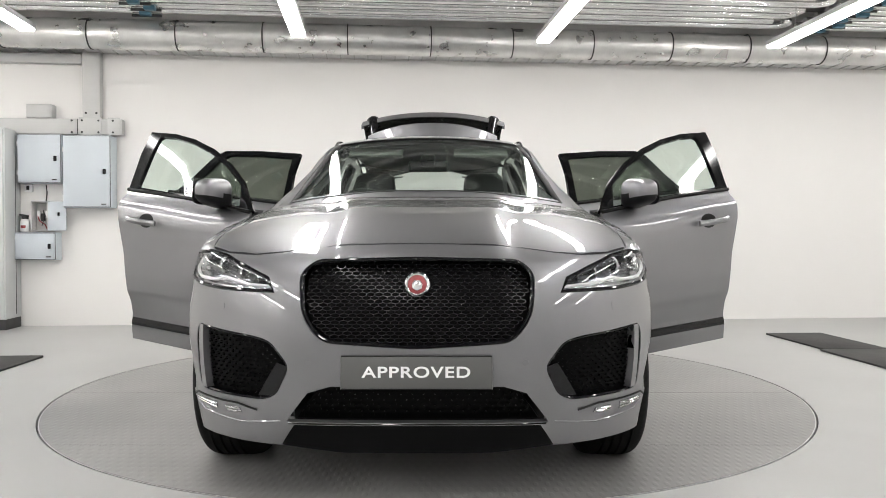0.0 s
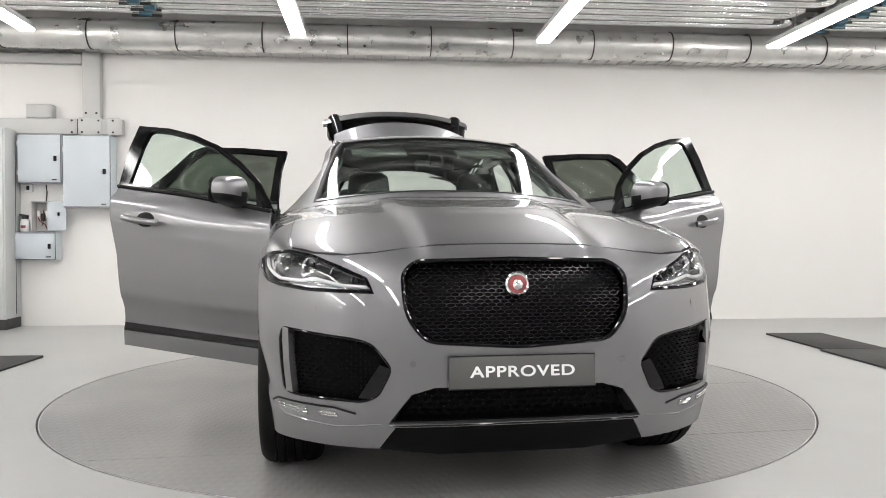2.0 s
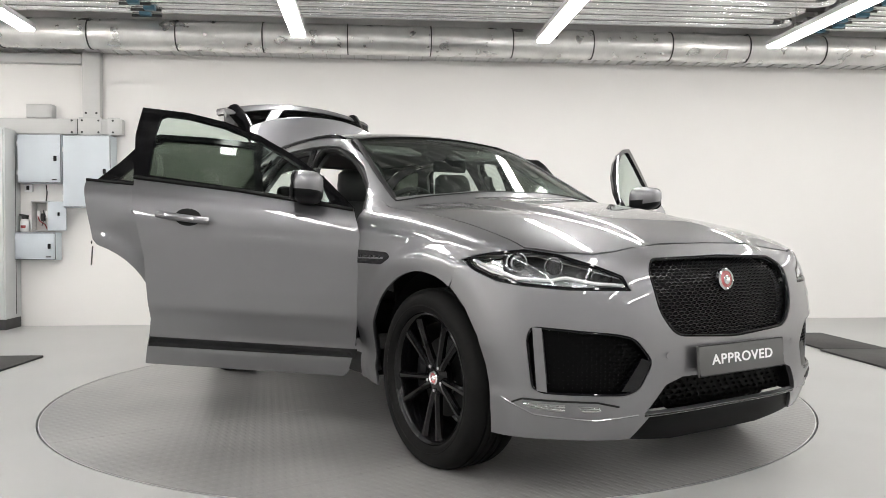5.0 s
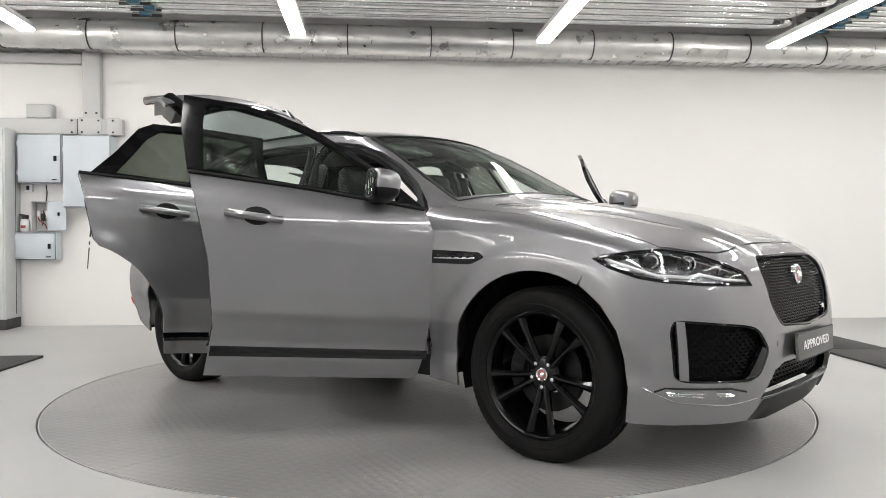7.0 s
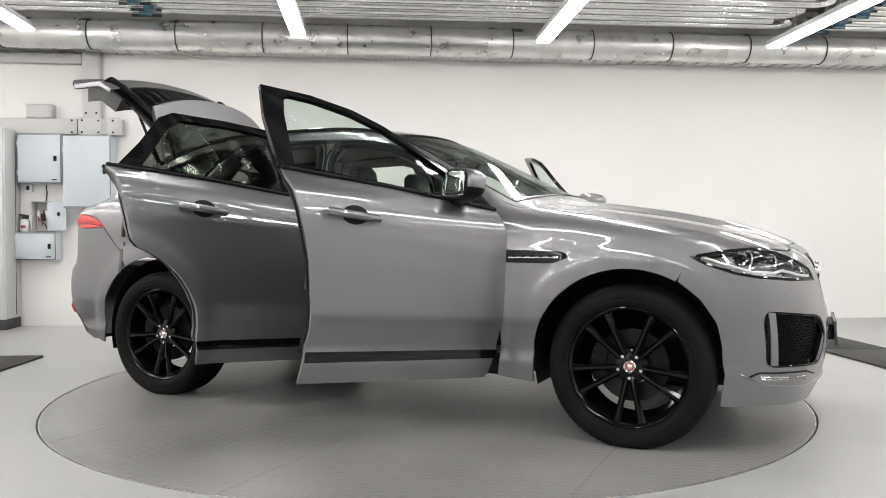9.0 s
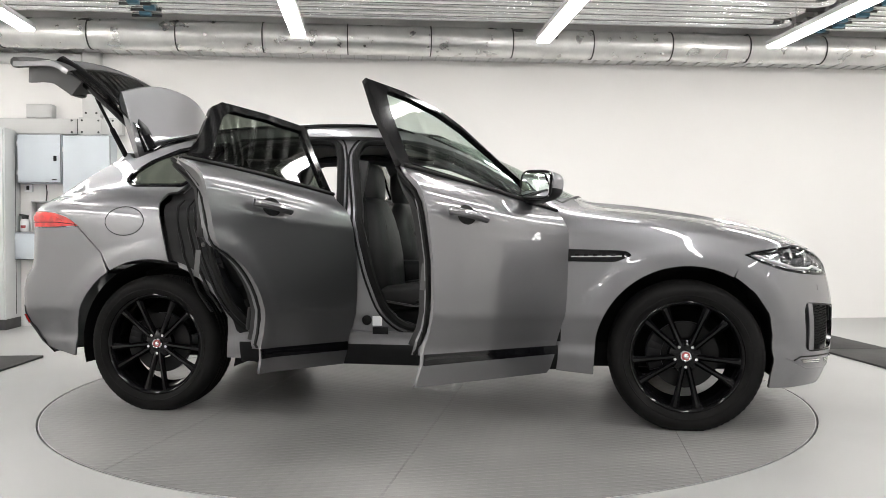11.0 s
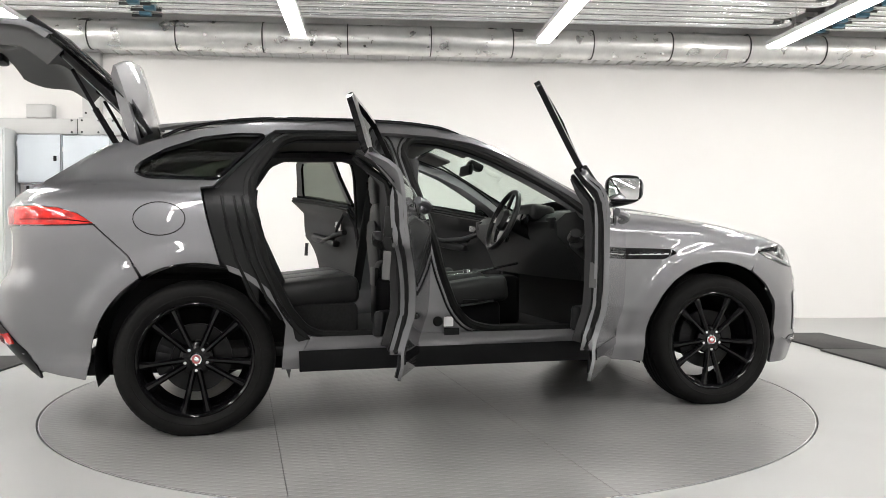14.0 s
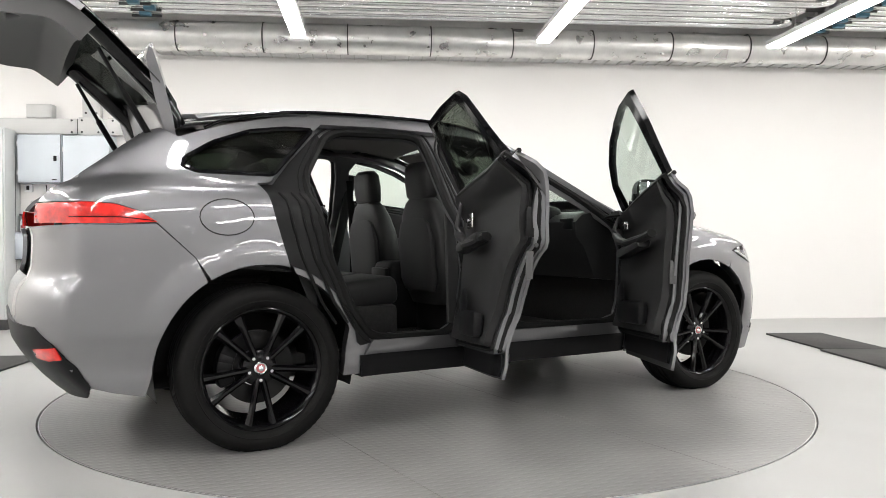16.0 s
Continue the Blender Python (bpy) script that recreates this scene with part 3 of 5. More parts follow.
def door_fittings(x, hand, parent, zs):
    """Latch and bolts in the door's shut face."""
    lat = block((0.006, 0.035, 0.12), (0, 0, 0), 0.002)
    o = part("latch", lat, DISC, parent)
    tag = part("door_label", block((0.003, 0.030, 0.11), (0, 0, 0), 0.001), GATEL, parent, "grey sticker on the shut face")
    tag.location = (x - 0.001, hand * 0.890, zs - 0.17)
    o.location = (x, hand * 0.888, zs)
    for k in (0.11, 0.03, -0.09):
        o = part("bolt", add_lathe(bmesh.new(), [(0, 0.006), (0.009, 0.005), (0.010, 0)], 10, Matrix.Rotation(radians(-90), 4, "Y")), BAND, parent)
        o.location = (x - 0.001, hand * 0.915, zs + k)


def wing_mirror(chart, hand, door):
    """Door mirror: painted cap, black lower half and stalk, silvered glass to the rear."""
    c = Vector((0.525, hand * 0.948, 1.196))
    bm = bmesh.new()
    bmesh.ops.create_uvsphere(bm, u_segments=28, v_segments=18, radius=1.0)
    for v in bm.verts:
        x, y, z = v.co
        sq = lambda a: math.copysign(abs(a) ** 0.62, a)
        x, y, z = sq(x), sq(y), sq(z)
        taper = 1 - 0.20 * (y * hand)
        v.co = (c.x + (x * 0.095 if x > 0 else x * 0.045), c.y + y * 0.100, c.z + z * 0.078 * taper + (0.01 * y * hand))
    for f in bm.faces:
        f.material_index = 0 if f.calc_center_median().z > c.z - 0.012 else 1
    add_tube(bm, [(c.x + 0.01, c.y - hand * 0.06, c.z - 0.055), (c.x + 0.03, hand * 0.84, 1.135)], 0.030, 10, False, 1, 0.6)
    part("wing_mirror", bm, [PAINT, BLACKP], door, "door mirror with grey cap and black base")
    face = bmesh.new()
    add_box(face, (0.006, 0.158, 0.114), pose(c.x - 0.046, c.y + hand * 0.004, c.z + 0.002), 0.03, 3)
    part("mirror_glass", face, MIRROR, door, "silvered mirror glass")
    rim_pts = [(c.x - 0.042, c.y + hand * 0.004 + 0.084 * math.copysign(abs(math.cos(a)) ** 0.5, math.cos(a)), c.z + 0.002 + 0.064 * math.copysign(abs(math.sin(a)) ** 0.5, math.sin(a))) for a in np.linspace(0, 2 * math.pi, 33)[:-1]]
    part("mirror_rim", tube(rim_pts, 0.008, 6, True), BLACKP, door)


def make_door(hand, rear):
    chart = RIGHT if hand < 0 else LEFT
    outline, frame_line, pane = (REAR_DOOR, REAR_FRAME, REAR_PANE) if rear else (FRONT_DOOR, FRONT_FRAME, FRONT_PANE)
    outline = shrink(outline, 0.004)
    name = "rear_door" if rear else "front_door"
    door = panel(name, chart, outline, PAINT, car, step=0.035, thick=0.014, label="open grey " + ("rear" if rear else "front") + " passenger door" if hand > 0 or rear else "open grey front driver door")
    shell = [(x - (0.01 if rear else 0.0), max(z, 0.405)) for x, z in shrink(outline, 0.012)]
    panel("door_shell", chart, [q for i, q in enumerate(shell) if q != shell[i - 1]], PAINT, door, step=0.04, thick=0.050, inset=0.0145, label="grey painted shut face", thin=(1.03, 1.17))
    panel("window_frame", chart, frame_line, FRAMEB, door, holes=[pane], step=0.02, thick=0.026, inset=0.002, label="black window frame")
    panel("window_pane", chart, shrink(pane, -0.008), PRIVACY if rear else GLASS, door, step=0.06, thick=0.004, inset=0.016, label="privacy-tinted window glass" if rear else "clear window glass")
    line = [outline[-2 if rear else -1], (-0.9, 1.212) if rear else (0.20, 1.153), outline[0] if rear else outline[-3]]
    part("waist_seal", tube(on_skin(chart, line, -0.004), 0.011, 6), SEAL, door)
    lower = [(-0.208, 0.412), (-0.21, 0.366), (-0.902, 0.362), (-0.912, 0.406)] if rear else [(0.834, 0.416), (0.830, 0.374), (-0.184, 0.364), (-0.180, 0.410)]
    panel("rubbing_strip", chart, lower, GLOSSB, door, step=0.03, thick=0.006, inset=-0.006, label="gloss black lower strip")
    pull_handle(chart, hand, -0.955 if rear else -0.03, 1.055 if rear else 1.003, door)
    door_trim_front(chart, hand, door, rear)
    door_fittings(-1.30 if rear else -0.19, hand, door, 0.95 if rear else 0.90)
    seal_line = [(x, max(z, 0.42)) for x, z in shrink(outline, 0.03)]
    part("door_seal", tube(on_skin(chart, seal_line, 0.066, 0.05, True), 0.011, 6, True), SEAL, door)
    part("shut_seal", tube(on_skin(chart, [(x, max(z, 0.41)) for x, z in shrink(outline, 0.010)], 0.038, 0.05, True), 0.013, 6, True), SEAL, door, "black rubber strip round the shut face")
    foot = [(-0.23, 0.40), (-0.235, 0.30), (-0.875, 0.30), (-0.885, 0.40)] if rear else [(0.79, 0.40), (0.78, 0.30), (-0.16, 0.30), (-0.155, 0.40)]
    panel("lower_flap", chart, foot, BLACKP, door, step=0.05, thick=0.012, inset=0.0155, label="black inner lower door flap")
    if not rear:
        wing_mirror(chart, hand, door)
        door.matrix_basis = hinge(0.85, hand, 58.5, 4.9)
    else:
        door.matrix_basis = hinge(-0.25, hand, 71.0, 4.6, 0.943)
    return door


def crest(x, y):
    return float(chart_top(np.array([[x, y]]))[0, 2])


LAMP_TOP = [(60.6, 0.887), (57, 0.903), (52, 0.920), (46, 0.929), (39.5, 0.911), (33, 0.905), (28, 0.915), (23, 0.930), (17.5, 0.940), (9, 0.945), (0, 0.947)]
LAMP_TOP_XYZ = chart_front(np.array([(a * ARC, z) for a, z in LAMP_TOP]))
BONNET_EDGE = [(0.80, 0.785), (1.10, 0.80), (1.45, 0.808), (1.68, 0.813), (1.85, 0.815)] + [(float(p[0]) - 0.006, float(p[1]) - 0.003) for p in LAMP_TOP_XYZ[3:]]
BONNET_EDGE[-1] = (BONNET_EDGE[-1][0], 0.0)
SCREEN_SIDE = [(0.86, 0.735), (0.60, 0.690), (0.30, 0.630), (0.055, 0.575)]


def skin_panels():
    for hand, chart in ((-1, RIGHT), (1, LEFT)):
        # wing between the door and the lamp
        along = np.linspace(0.80, 1.955, 48)
        top_edge = [(float(x), crest(x, hand * np.interp(x, [0.80, 1.10, 1.45, 1.68, 1.85, 1.98], [0.788, 0.803, 0.811, 0.816, 0.818, 0.813])) - 0.0006) for x in along] + [(float(p[0]), float(p[2])) for p in LAMP_TOP_XYZ[3:0:-1]]
        wing = [(0.850, 0.97), (0.854, 0.73), (0.848, 0.43), (0.824, 0.285), (1.012, 0.270)] + arch(FRONT_X, 0.458, 168, 62, 18, 1.0) + [(1.703, 0.800), (1.722, 0.84), (1.732, 0.886)] + top_edge[::-1] + [(0.792, 1.105)]
        panel("front_wing", chart, wing, PAINT, car, step=0.02)
        # vent behind the wheel
        vent = rounded([(0.868, 0.912), (0.868, 0.848), (1.12, 0.846), (1.205, 0.880), (1.17, 0.903)], 0.015, 4)
        v = panel("wing_vent", chart, vent, GLOSSB, car, step=0.03, thick=0.008, inset=-0.003, label="gloss black side vent")
        panel("vent_bar", chart, [(0.90, 0.876), (0.90, 0.870), (1.15, 0.872), (1.15, 0.880)], STEEL, v, step=0.03, thick=0.004, inset=-0.006)
        for k in range(5):
            x = 0.93 + 0.045 * k
            part("vent_mark", block((0.022, 0.004, 0.012), pose(x, hand * 0.9615, 0.880), 0.002), DISC, v)
        # rear quarter
        drop = [(x, crest(x, hand * 0.60) - 0.01) for x in (-1.08, -1.25, -1.45, -1.62, -1.70)]
        rear_line = [(-1.80, 1.50), (-1.92, 1.41), (-2.03, 1.325), (-2.13, 1.25), (-2.15, 1.122), (-2.02, 1.114), (-1.93, 1.086), (-1.860, 1.036)]
        quarter = [(-1.005, 1.545)] + drop + rear_line + [(-1.703, 0.8845)] + arch(REAR_X, 0.478, 120, 76, 10) + [(-1.30, 0.88), (-1.346, 1.05), (-1.384, 1.224), (-1.322, 1.230), (-1.21, 1.352), (-1.07, 1.496)]
        panel("rear_quarter", chart, quarter, PAINT, car, holes=[QUARTER_PANE], step=0.032)
        part("quarter_surround", tube(on_skin(chart, rounded(shrink(QUARTER_PANE, 0.006), 0.02, 4), -0.001, 0.03, True), 0.012, 6, True), GLOSSB, car, "gloss black quarter window surround")
        panel("quarter_window", chart, shrink(QUARTER_PANE, -0.006), PRIVACY, car, step=0.05, thick=0.004, inset=0.008, label="dark quarter window glass")
        # fuel flap on the driver's side
        if hand < 0:
            ring = [(-1.565 + 0.118 * math.cos(a), 1.06 + 0.080 * math.sin(a)) for a in np.linspace(0, 2 * math.pi, 41)[:-1]]
            part("fuel_flap_gap", tube(on_skin(chart, ring, 0.0005, 0.03, True), 0.003, 4, True), SEAL, car)
            panel("fuel_flap", chart, shrink(ring, 0.003), PAINT, car, step=0.03, thick=0.004, inset=-0.0015)
        # rear bumper corner, on the side
        bumper = [(-1.863, 1.030)] + [(-1.706, 0.881)] + arch(REAR_X, 0.478, 122, 178, 14) + [(-1.905, 0.292), (-2.02, 0.315), (-2.14, 0.35), (-2.20, 0.40), (-2.215, 0.55), (-2.21, 0.75), (-2.19, 0.80), (-2.185, 1.0), (-2.18, 1.027)]
        panel("rear_bumper_side", chart, bumper, PAINT, car, step=0.032)
        # side frame with its two openings
        roof_edge = [(x, crest(x, hand * 0.605) - 0.050) for x in (-1.10, -0.9, -0.6, -0.3, -0.05, 0.05)]
        pillar = [(0.21, 1.450), (0.40, 1.362), (0.60, 1.246), (0.80, 1.115), (0.87, 1.085)]
        outline = [(0.86, 0.30), (-0.99, 0.30)] + arch(REAR_X, 0.46, 20, 70, 8) + [(-1.27, 0.86), (-1.33, 1.20), (-1.28, 1.28), (-1.09, 1.50)] + roof_edge + pillar
        panel("side_frame", chart, outline, PAINT, car, holes=[FRONT_HOLE, REAR_HOLE], step=0.035, thick=0.05, inset=0.045, label="grey painted door opening frame", least=0.50)
        # black strip that paints in the shade of the gap behind the wing
        panel("hinge_gap_shade", chart, [(0.858, 0.43), (0.858, 1.06), (0.81, 1.06), (0.81, 0.43)], SEAL, car, step=0.05, thick=0.006, inset=0.036, label="black strip for the shade in the hinge gap")
        # roof edge and screen pillar, flush with the skin
        cant = [(-1.07, 1.541), (-0.70, 1.551), (-0.36, 1.546), (-0.13, 1.533), (0.07, 1.503), (0.25, 1.448), (0.43, 1.362), (0.61, 1.252), (0.785, 1.118), (0.855, 1.118)]
        rim_x = [(x, float(chart_top(np.array([[x, hand * y]]))[0, 2]) - 0.002) for x, y in SCREEN_SIDE]
        cant_top = [(x, crest(x, hand * 0.59) - 0.004) for x in (-0.10, -0.3, -0.6, -0.9, -1.07)]
        panel("roof_side_rail", chart, cant + rim_x + cant_top, PAINT, car, step=0.03, thick=0.03)
        # plate ahead of the rear wheel; its dark colour holds dull primer and shade
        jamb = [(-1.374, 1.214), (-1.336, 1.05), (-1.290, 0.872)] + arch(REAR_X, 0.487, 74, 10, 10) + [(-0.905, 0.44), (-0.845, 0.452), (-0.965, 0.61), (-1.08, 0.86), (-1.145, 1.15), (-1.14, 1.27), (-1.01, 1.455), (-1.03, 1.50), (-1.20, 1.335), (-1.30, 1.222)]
        panel("rear_door_jamb", chart, jamb, JAMB, car, step=0.035, thick=0.02, inset=0.036, label="dark grey rear door jamb, its shade put into the colour")
        for shift in (0.035, 0.075, 0.135):
            rib = [(x - shift, z) for x, z in ((-1.145, 1.18), (-1.118, 1.02), (-1.075, 0.86), (-0.985, 0.66), (-0.915, 0.56))]
            part("jamb_seal", tube(on_skin(chart, rib, 0.034), 0.008, 6), SEAL, car, "black rubber rib on the jamb")
        for name, hole in (("front_door_seal", FRONT_HOLE), ("rear_door_seal", REAR_HOLE)):
            part(name, tube(on_skin(chart, rounded(shrink(hole, -0.006), 0.05, 4), 0.050, 0.05, True), 0.023, 8, True), SEAL, car, "black rubber door seal")
            part(name + "_lip", tube(on_skin(chart, rounded(shrink(hole, -0.045), 0.06, 4), 0.040, 0.05, True), 0.006, 6, True), SEAL, car)
        # sill
        panel("sill_strip", chart, [(0.79, 0.462), (0.80, 0.396), (-0.88, 0.396), (-0.84, 0.462)], PAINT, car, step=0.04, thick=0.02, inset=0.026, label="grey painted sill strip")
        panel("sill_cover", chart, [(0.835, 0.394), (0.83, 0.285), (-0.90, 0.285), (-0.905, 0.394)], BLACKP, car, step=0.04, thick=0.02, inset=0.028, label="black plastic sill cover")
        for xa, xb in ((0.74, 0.02), (-0.38, -0.84)):
            part("tread_plate", tube([(xa, hand * 0.868, 0.466), (xb, hand * 0.868, 0.466)], 0.016, 8, flat=0.5), STEEL, car, "bright metal sill tread plate")
        part("pillar_sticker", block((0.052, 0.002, 0.052), pose(-0.122, hand * 0.9075, 0.523), 0.0), WHITEP, car, "white pillar label")
        part("pillar_plate", block((0.085, 0.002, 0.038), pose(-0.105, hand * 0.909, 0.470), 0.004), BLACKP, car, "black pillar plate")
        part("pillar_grommet", add_lathe(bmesh.new(), [(0, 0.004), (0.022, 0.004), (0.027, 0)], 18, Matrix.Translation((-0.18, hand * 0.905, 0.525)) @ Matrix.Rotation(radians(-90 * hand), 4, "X")), SEAL, car)
        # roof bar
        bar = [Vector((x, hand * 0.597, crest(x, hand * 0.597) + float(np.interp(x, [-1.58, -1.50, -0.08, 0.02], [-0.006, 0.010, 0.010, -0.006])))) for x in np.linspace(0.02, -1.58, 40)]
        part("roof_bar", tube(bar, 0.0085, 8), GLOSSB, car, "gloss black roof bar")
        # liner over each wheel
        for cx in (FRONT_X, REAR_X):
            prof = [(cx + 0.466 * math.cos(a), AXLE_Z + 0.466 * math.sin(a)) for a in np.linspace(radians(-15), radians(195), 30)]
            v = [(x, hand * y, z) for x, z in prof for y in (0.50, 0.875)]
            fs = [(2 * i, 2 * i + 1, 2 * i + 3, 2 * i + 2) for i in range(len(prof) - 1)]
            k = len(v)
            v += [(x, hand * 0.50, z) for x, z in prof]
            fs.append(tuple(range(k, k + len(prof))))
            link("wheel_arch_liner", v, fs, BLACKP, car, "black wheel arch liner", True, None, 30)
        panel("inner_wing", chart_top, [(x, hand * y) for x, y in ((0.85, 0.70), (1.85, 0.62), (2.07, 0.60), (1.99, 0.79), (1.87, 0.875), (1.76, 0.915), (1.6, 0.90), (1.2, 0.87), (0.85, 0.85))], PAINT, car, step=0.04, thick=0.004, inset=0.008)
    edge = BONNET_EDGE
    panel("bonnet", chart_top, [(x, y) for x, y in edge] + [(x, -y) for x, y in edge[::-1][1:]] + [(0.90, -0.45), (0.96, 0.0), (0.90, 0.45)], PAINT, car, step=0.035, label="grey metallic bonnet with raised centre")
    panel("roof", chart_top, [(0.045, 0.565), (-0.3, 0.588), (-1.0, 0.588), (-1.60, 0.565), (-1.64, 0.3), (-1.655, 0.0), (-1.64, -0.3), (-1.60, -0.565), (-1.0, -0.588), (-0.3, -0.588), (0.045, -0.565), (0.085, -0.3), (0.095, 0.0), (0.085, 0.3)], PAINT, car, step=0.05, thick=0.02)
    screen = SCREEN_SIDE + [(0.085, 0.3), (0.10, 0.0), (0.085, -0.3)] + [(x, -y) for x, y in SCREEN_SIDE[::-1]] + [(0.93, -0.4), (0.965, 0.0), (0.93, 0.4)]
    panel("windscreen", chart_top, screen, GLASS, car, step=0.06, thick=0.005, inset=0.006, label="clear windscreen with green tint")
    part("windscreen_border", tube(on_skin(chart_top, shrink(screen, 0.014), 0.004, 0.05, True), 0.017, 6, True, flat=0.3), SEAL, car)
    part("scuttle", block((0.10, 1.36, 0.02), pose(0.905, 0, 1.128, 0, 12, 0), 0.008), BLACKP, car, "black windscreen scuttle")
    panel("headliner", chart_top, [(0.0, 0.53), (-1.6, 0.53), (-1.6, -0.53), (0.0, -0.53)], HEADL, car, step=0.1, thick=0.015, inset=0.05, label="grey cloth headliner")


GRILLE = rounded(deg([(-22.2, 0.845), (-20.3, 0.893), (0, 0.902), (20.3, 0.893), (22.2, 0.845), (20.8, 0.69), (17.2, 0.598), (0, 0.576), (-17.2, 0.598), (-20.8, 0.69)]), 0.045, 5)
POD = rounded(deg([(22.4, 0.512), (26.0, 0.603), (29.5, 0.620), (40.5, 0.641), (44.6, 0.646), (45.4, 0.60), (44.4, 0.415), (42.5, 0.397), (27.6, 0.388), (25.0, 0.410)]), 0.03, 4)
INTAKE = deg([(-23.8, 0.312), (-19.5, 0.420), (-15.5, 0.445), (15.5, 0.445), (19.5, 0.420), (23.8, 0.312)])
LAMP = deg([(26.2, 0.772), (27.8, 0.828), (33.0, 0.868), (39.5, 0.908), (46.0, 0.926), (52.0, 0.916), (60.0, 0.884), (56.5, 0.845), (51.0, 0.806), (46.0, 0.790), (38.0, 0.777)])


def honeycomb(name, chart, poly, cw, ch, inset, parent, mat, bar=0.0035):
    """Six-sided mesh of thin bars inside an outline."""
    a = np.array(poly)
    lo, hi = a.min(0), a.max(0)
    segs = set()
    rows, cols = int((hi[1] - lo[1]) / (ch * 0.75)) + 3, int((hi[0] - lo[0]) / cw) + 3
    for r in range(rows):
        for c in range(cols):
            cx, cy = lo[0] + cw * (c + 0.5 * (r % 2)) - cw, lo[1] + ch * 0.75 * r - ch
            corner = [(round(cx + cw * 0.5 * kx, 4), round(cy + ch * 0.5 * ky, 4)) for kx, ky in ((0, 1), (1, 0.5), (1, -0.5), (0, -1), (-1, -0.5), (-1, 0.5))]
            for p, q in zip(corner, corner[1:] + corner[:1]):
                segs.add((p, q) if p < q else (q, p))
    segs = np.array(sorted(segs))
    ok = inside(segs[:, 0], list(poly)) & inside(segs[:, 1], list(poly))
    segs = segs[ok]
    p, q = chart(segs[:, 0], inset), chart(segs[:, 1], inset)
    n = slope(p + slope(p) * inset)
    d = q - p
    s = np.cross(d, n)
    s = s / np.linalg.norm(s, axis=1, keepdims=True) * bar
    deep = -n * 0.014
    v, f = [], []
    for i in range(len(p)):
        k = len(v)
        v += [p[i] - s[i], p[i] + s[i], q[i] + s[i], q[i] - s[i], p[i] - s[i] + deep[i], p[i] + s[i] + deep[i], q[i] + s[i] + deep[i], q[i] - s[i] + deep[i]]
        f += [(k, k + 1, k + 2, k + 3), (k, k + 4, k + 5, k + 1), (k + 3, k + 2, k + 6, k + 7)]
    return link(name, v, f, mat, parent)


def flip_y(poly):
    return [(-a, z) for a, z in poly][::-1]


def front_end():
    rim = deg([(-52.6, 0.368), (-53.4, 0.487), (-55.0, 0.597), (-58.1, 0.697), (-60.6, 0.743), (-62.6, 0.775), (-61.6, 0.83), (-60.6, 0.886), (-52, 0.920), (-46, 0.929), (-39.5, 0.911), (-33, 0.905), (-28, 0.915), (-23, 0.930), (-17.5, 0.940), (-9, 0.945), (0, 0.947)])
    base = deg([(0, 0.30), (22.5, 0.30), (26, 0.215), (40, 0.222), (52.8, 0.222)])
    top = rim + [(-a, z) for a, z in rim[::-1][1:]]
    low = base[::-1] + [(-a, z) for a, z in base[1:]]
    panel("front_bumper", chart_front, top + low, PAINT, car, holes=[GRILLE, POD, flip_y(POD), INTAKE, LAMP, flip_y(LAMP)], step=0.026, thick=0.02, label="grey front bumper and grille surround")
    grille = panel("grille", chart_front, shrink(GRILLE, -0.004), GRILLEB, car, step=0.04, thick=0.01, inset=0.055, label="black honeycomb radiator grille")
    honeycomb("grille_mesh", chart_front, shrink(GRILLE, 0.008), 0.030, 0.0165, 0.022, grille, MESHB, 0.0016)
    part("grille_rim", tube(on_skin(chart_front, shrink(GRILLE, 0.006), 0.008, 0.03, True), 0.007, 8, True), GLOSSB, grille, "gloss black grille rim")
    bx = float(chart_front(np.array([[0.0, 0.802]]))[0, 0])
    turn = Matrix.Translation((bx - 0.02, 0, 0.802)) @ Matrix.Rotation(radians(90 - 6), 4, "Y")
    bm = add_lathe(bmesh.new(), [(0, 0.018), (0.020, 0.018), (0.034, 0.012), (0.036, 0.006)], 32, turn, 0)
    add_lathe(bm, [(0.034, 0.0), (0.034, 0.016), (0.039, 0.020), (0.045, 0.014), (0.046, 0.0)], 32, turn, 1)
    add_lathe(bm, [(0, 0.028), (0.012, 0.026), (0.020, 0.019)], 7, turn @ Matrix.Translation((0.003, 0, 0)), 1)
    part("grille_badge", bm, [RED, CHROME], grille, "round red and chrome emblem")
    intake = panel("lower_intake", chart_front, INTAKE, GRILLEB, car, step=0.05, thick=0.01, inset=0.07, label="black lower air intake")
    honeycomb("intake_mesh", chart_front, shrink(INTAKE, 0.01), 0.042, 0.028, 0.05, intake, GRILLEB)
    lip = deg([(-25, 0.308), (25, 0.308), (27, 0.214), (15, 0.185), (-15, 0.185), (-27, 0.214)])
    panel("bumper_lip", chart_front, lip, GRILLEB, car, step=0.04, thick=0.02, inset=0.012, label="black plastic bumper lip")
    part("lip_strip", tube(on_skin(chart_front, deg([(-23.5, 0.306), (23.5, 0.306)]), 0.002), 0.004, 8), GLOSSB, car)
    for hand in (-1, 1):
        way = (lambda o: list(o)) if hand > 0 else flip_y
        pod = panel("fog_pod", chart_front, way(shrink(POD, -0.003)), GRILLEB, car, step=0.04, thick=0.01, inset=0.05, label="black honeycomb corner intake")
        honeycomb("pod_mesh", chart_front, way(shrink(POD, 0.012)), 0.032, 0.019, 0.03, pod, GRILLEB, 0.0024)
        part("pod_rim", tube(on_skin(chart_front, way(shrink(POD, 0.005)), 0.008, 0.03, True), 0.005, 6, True), GLOSSB, pod)
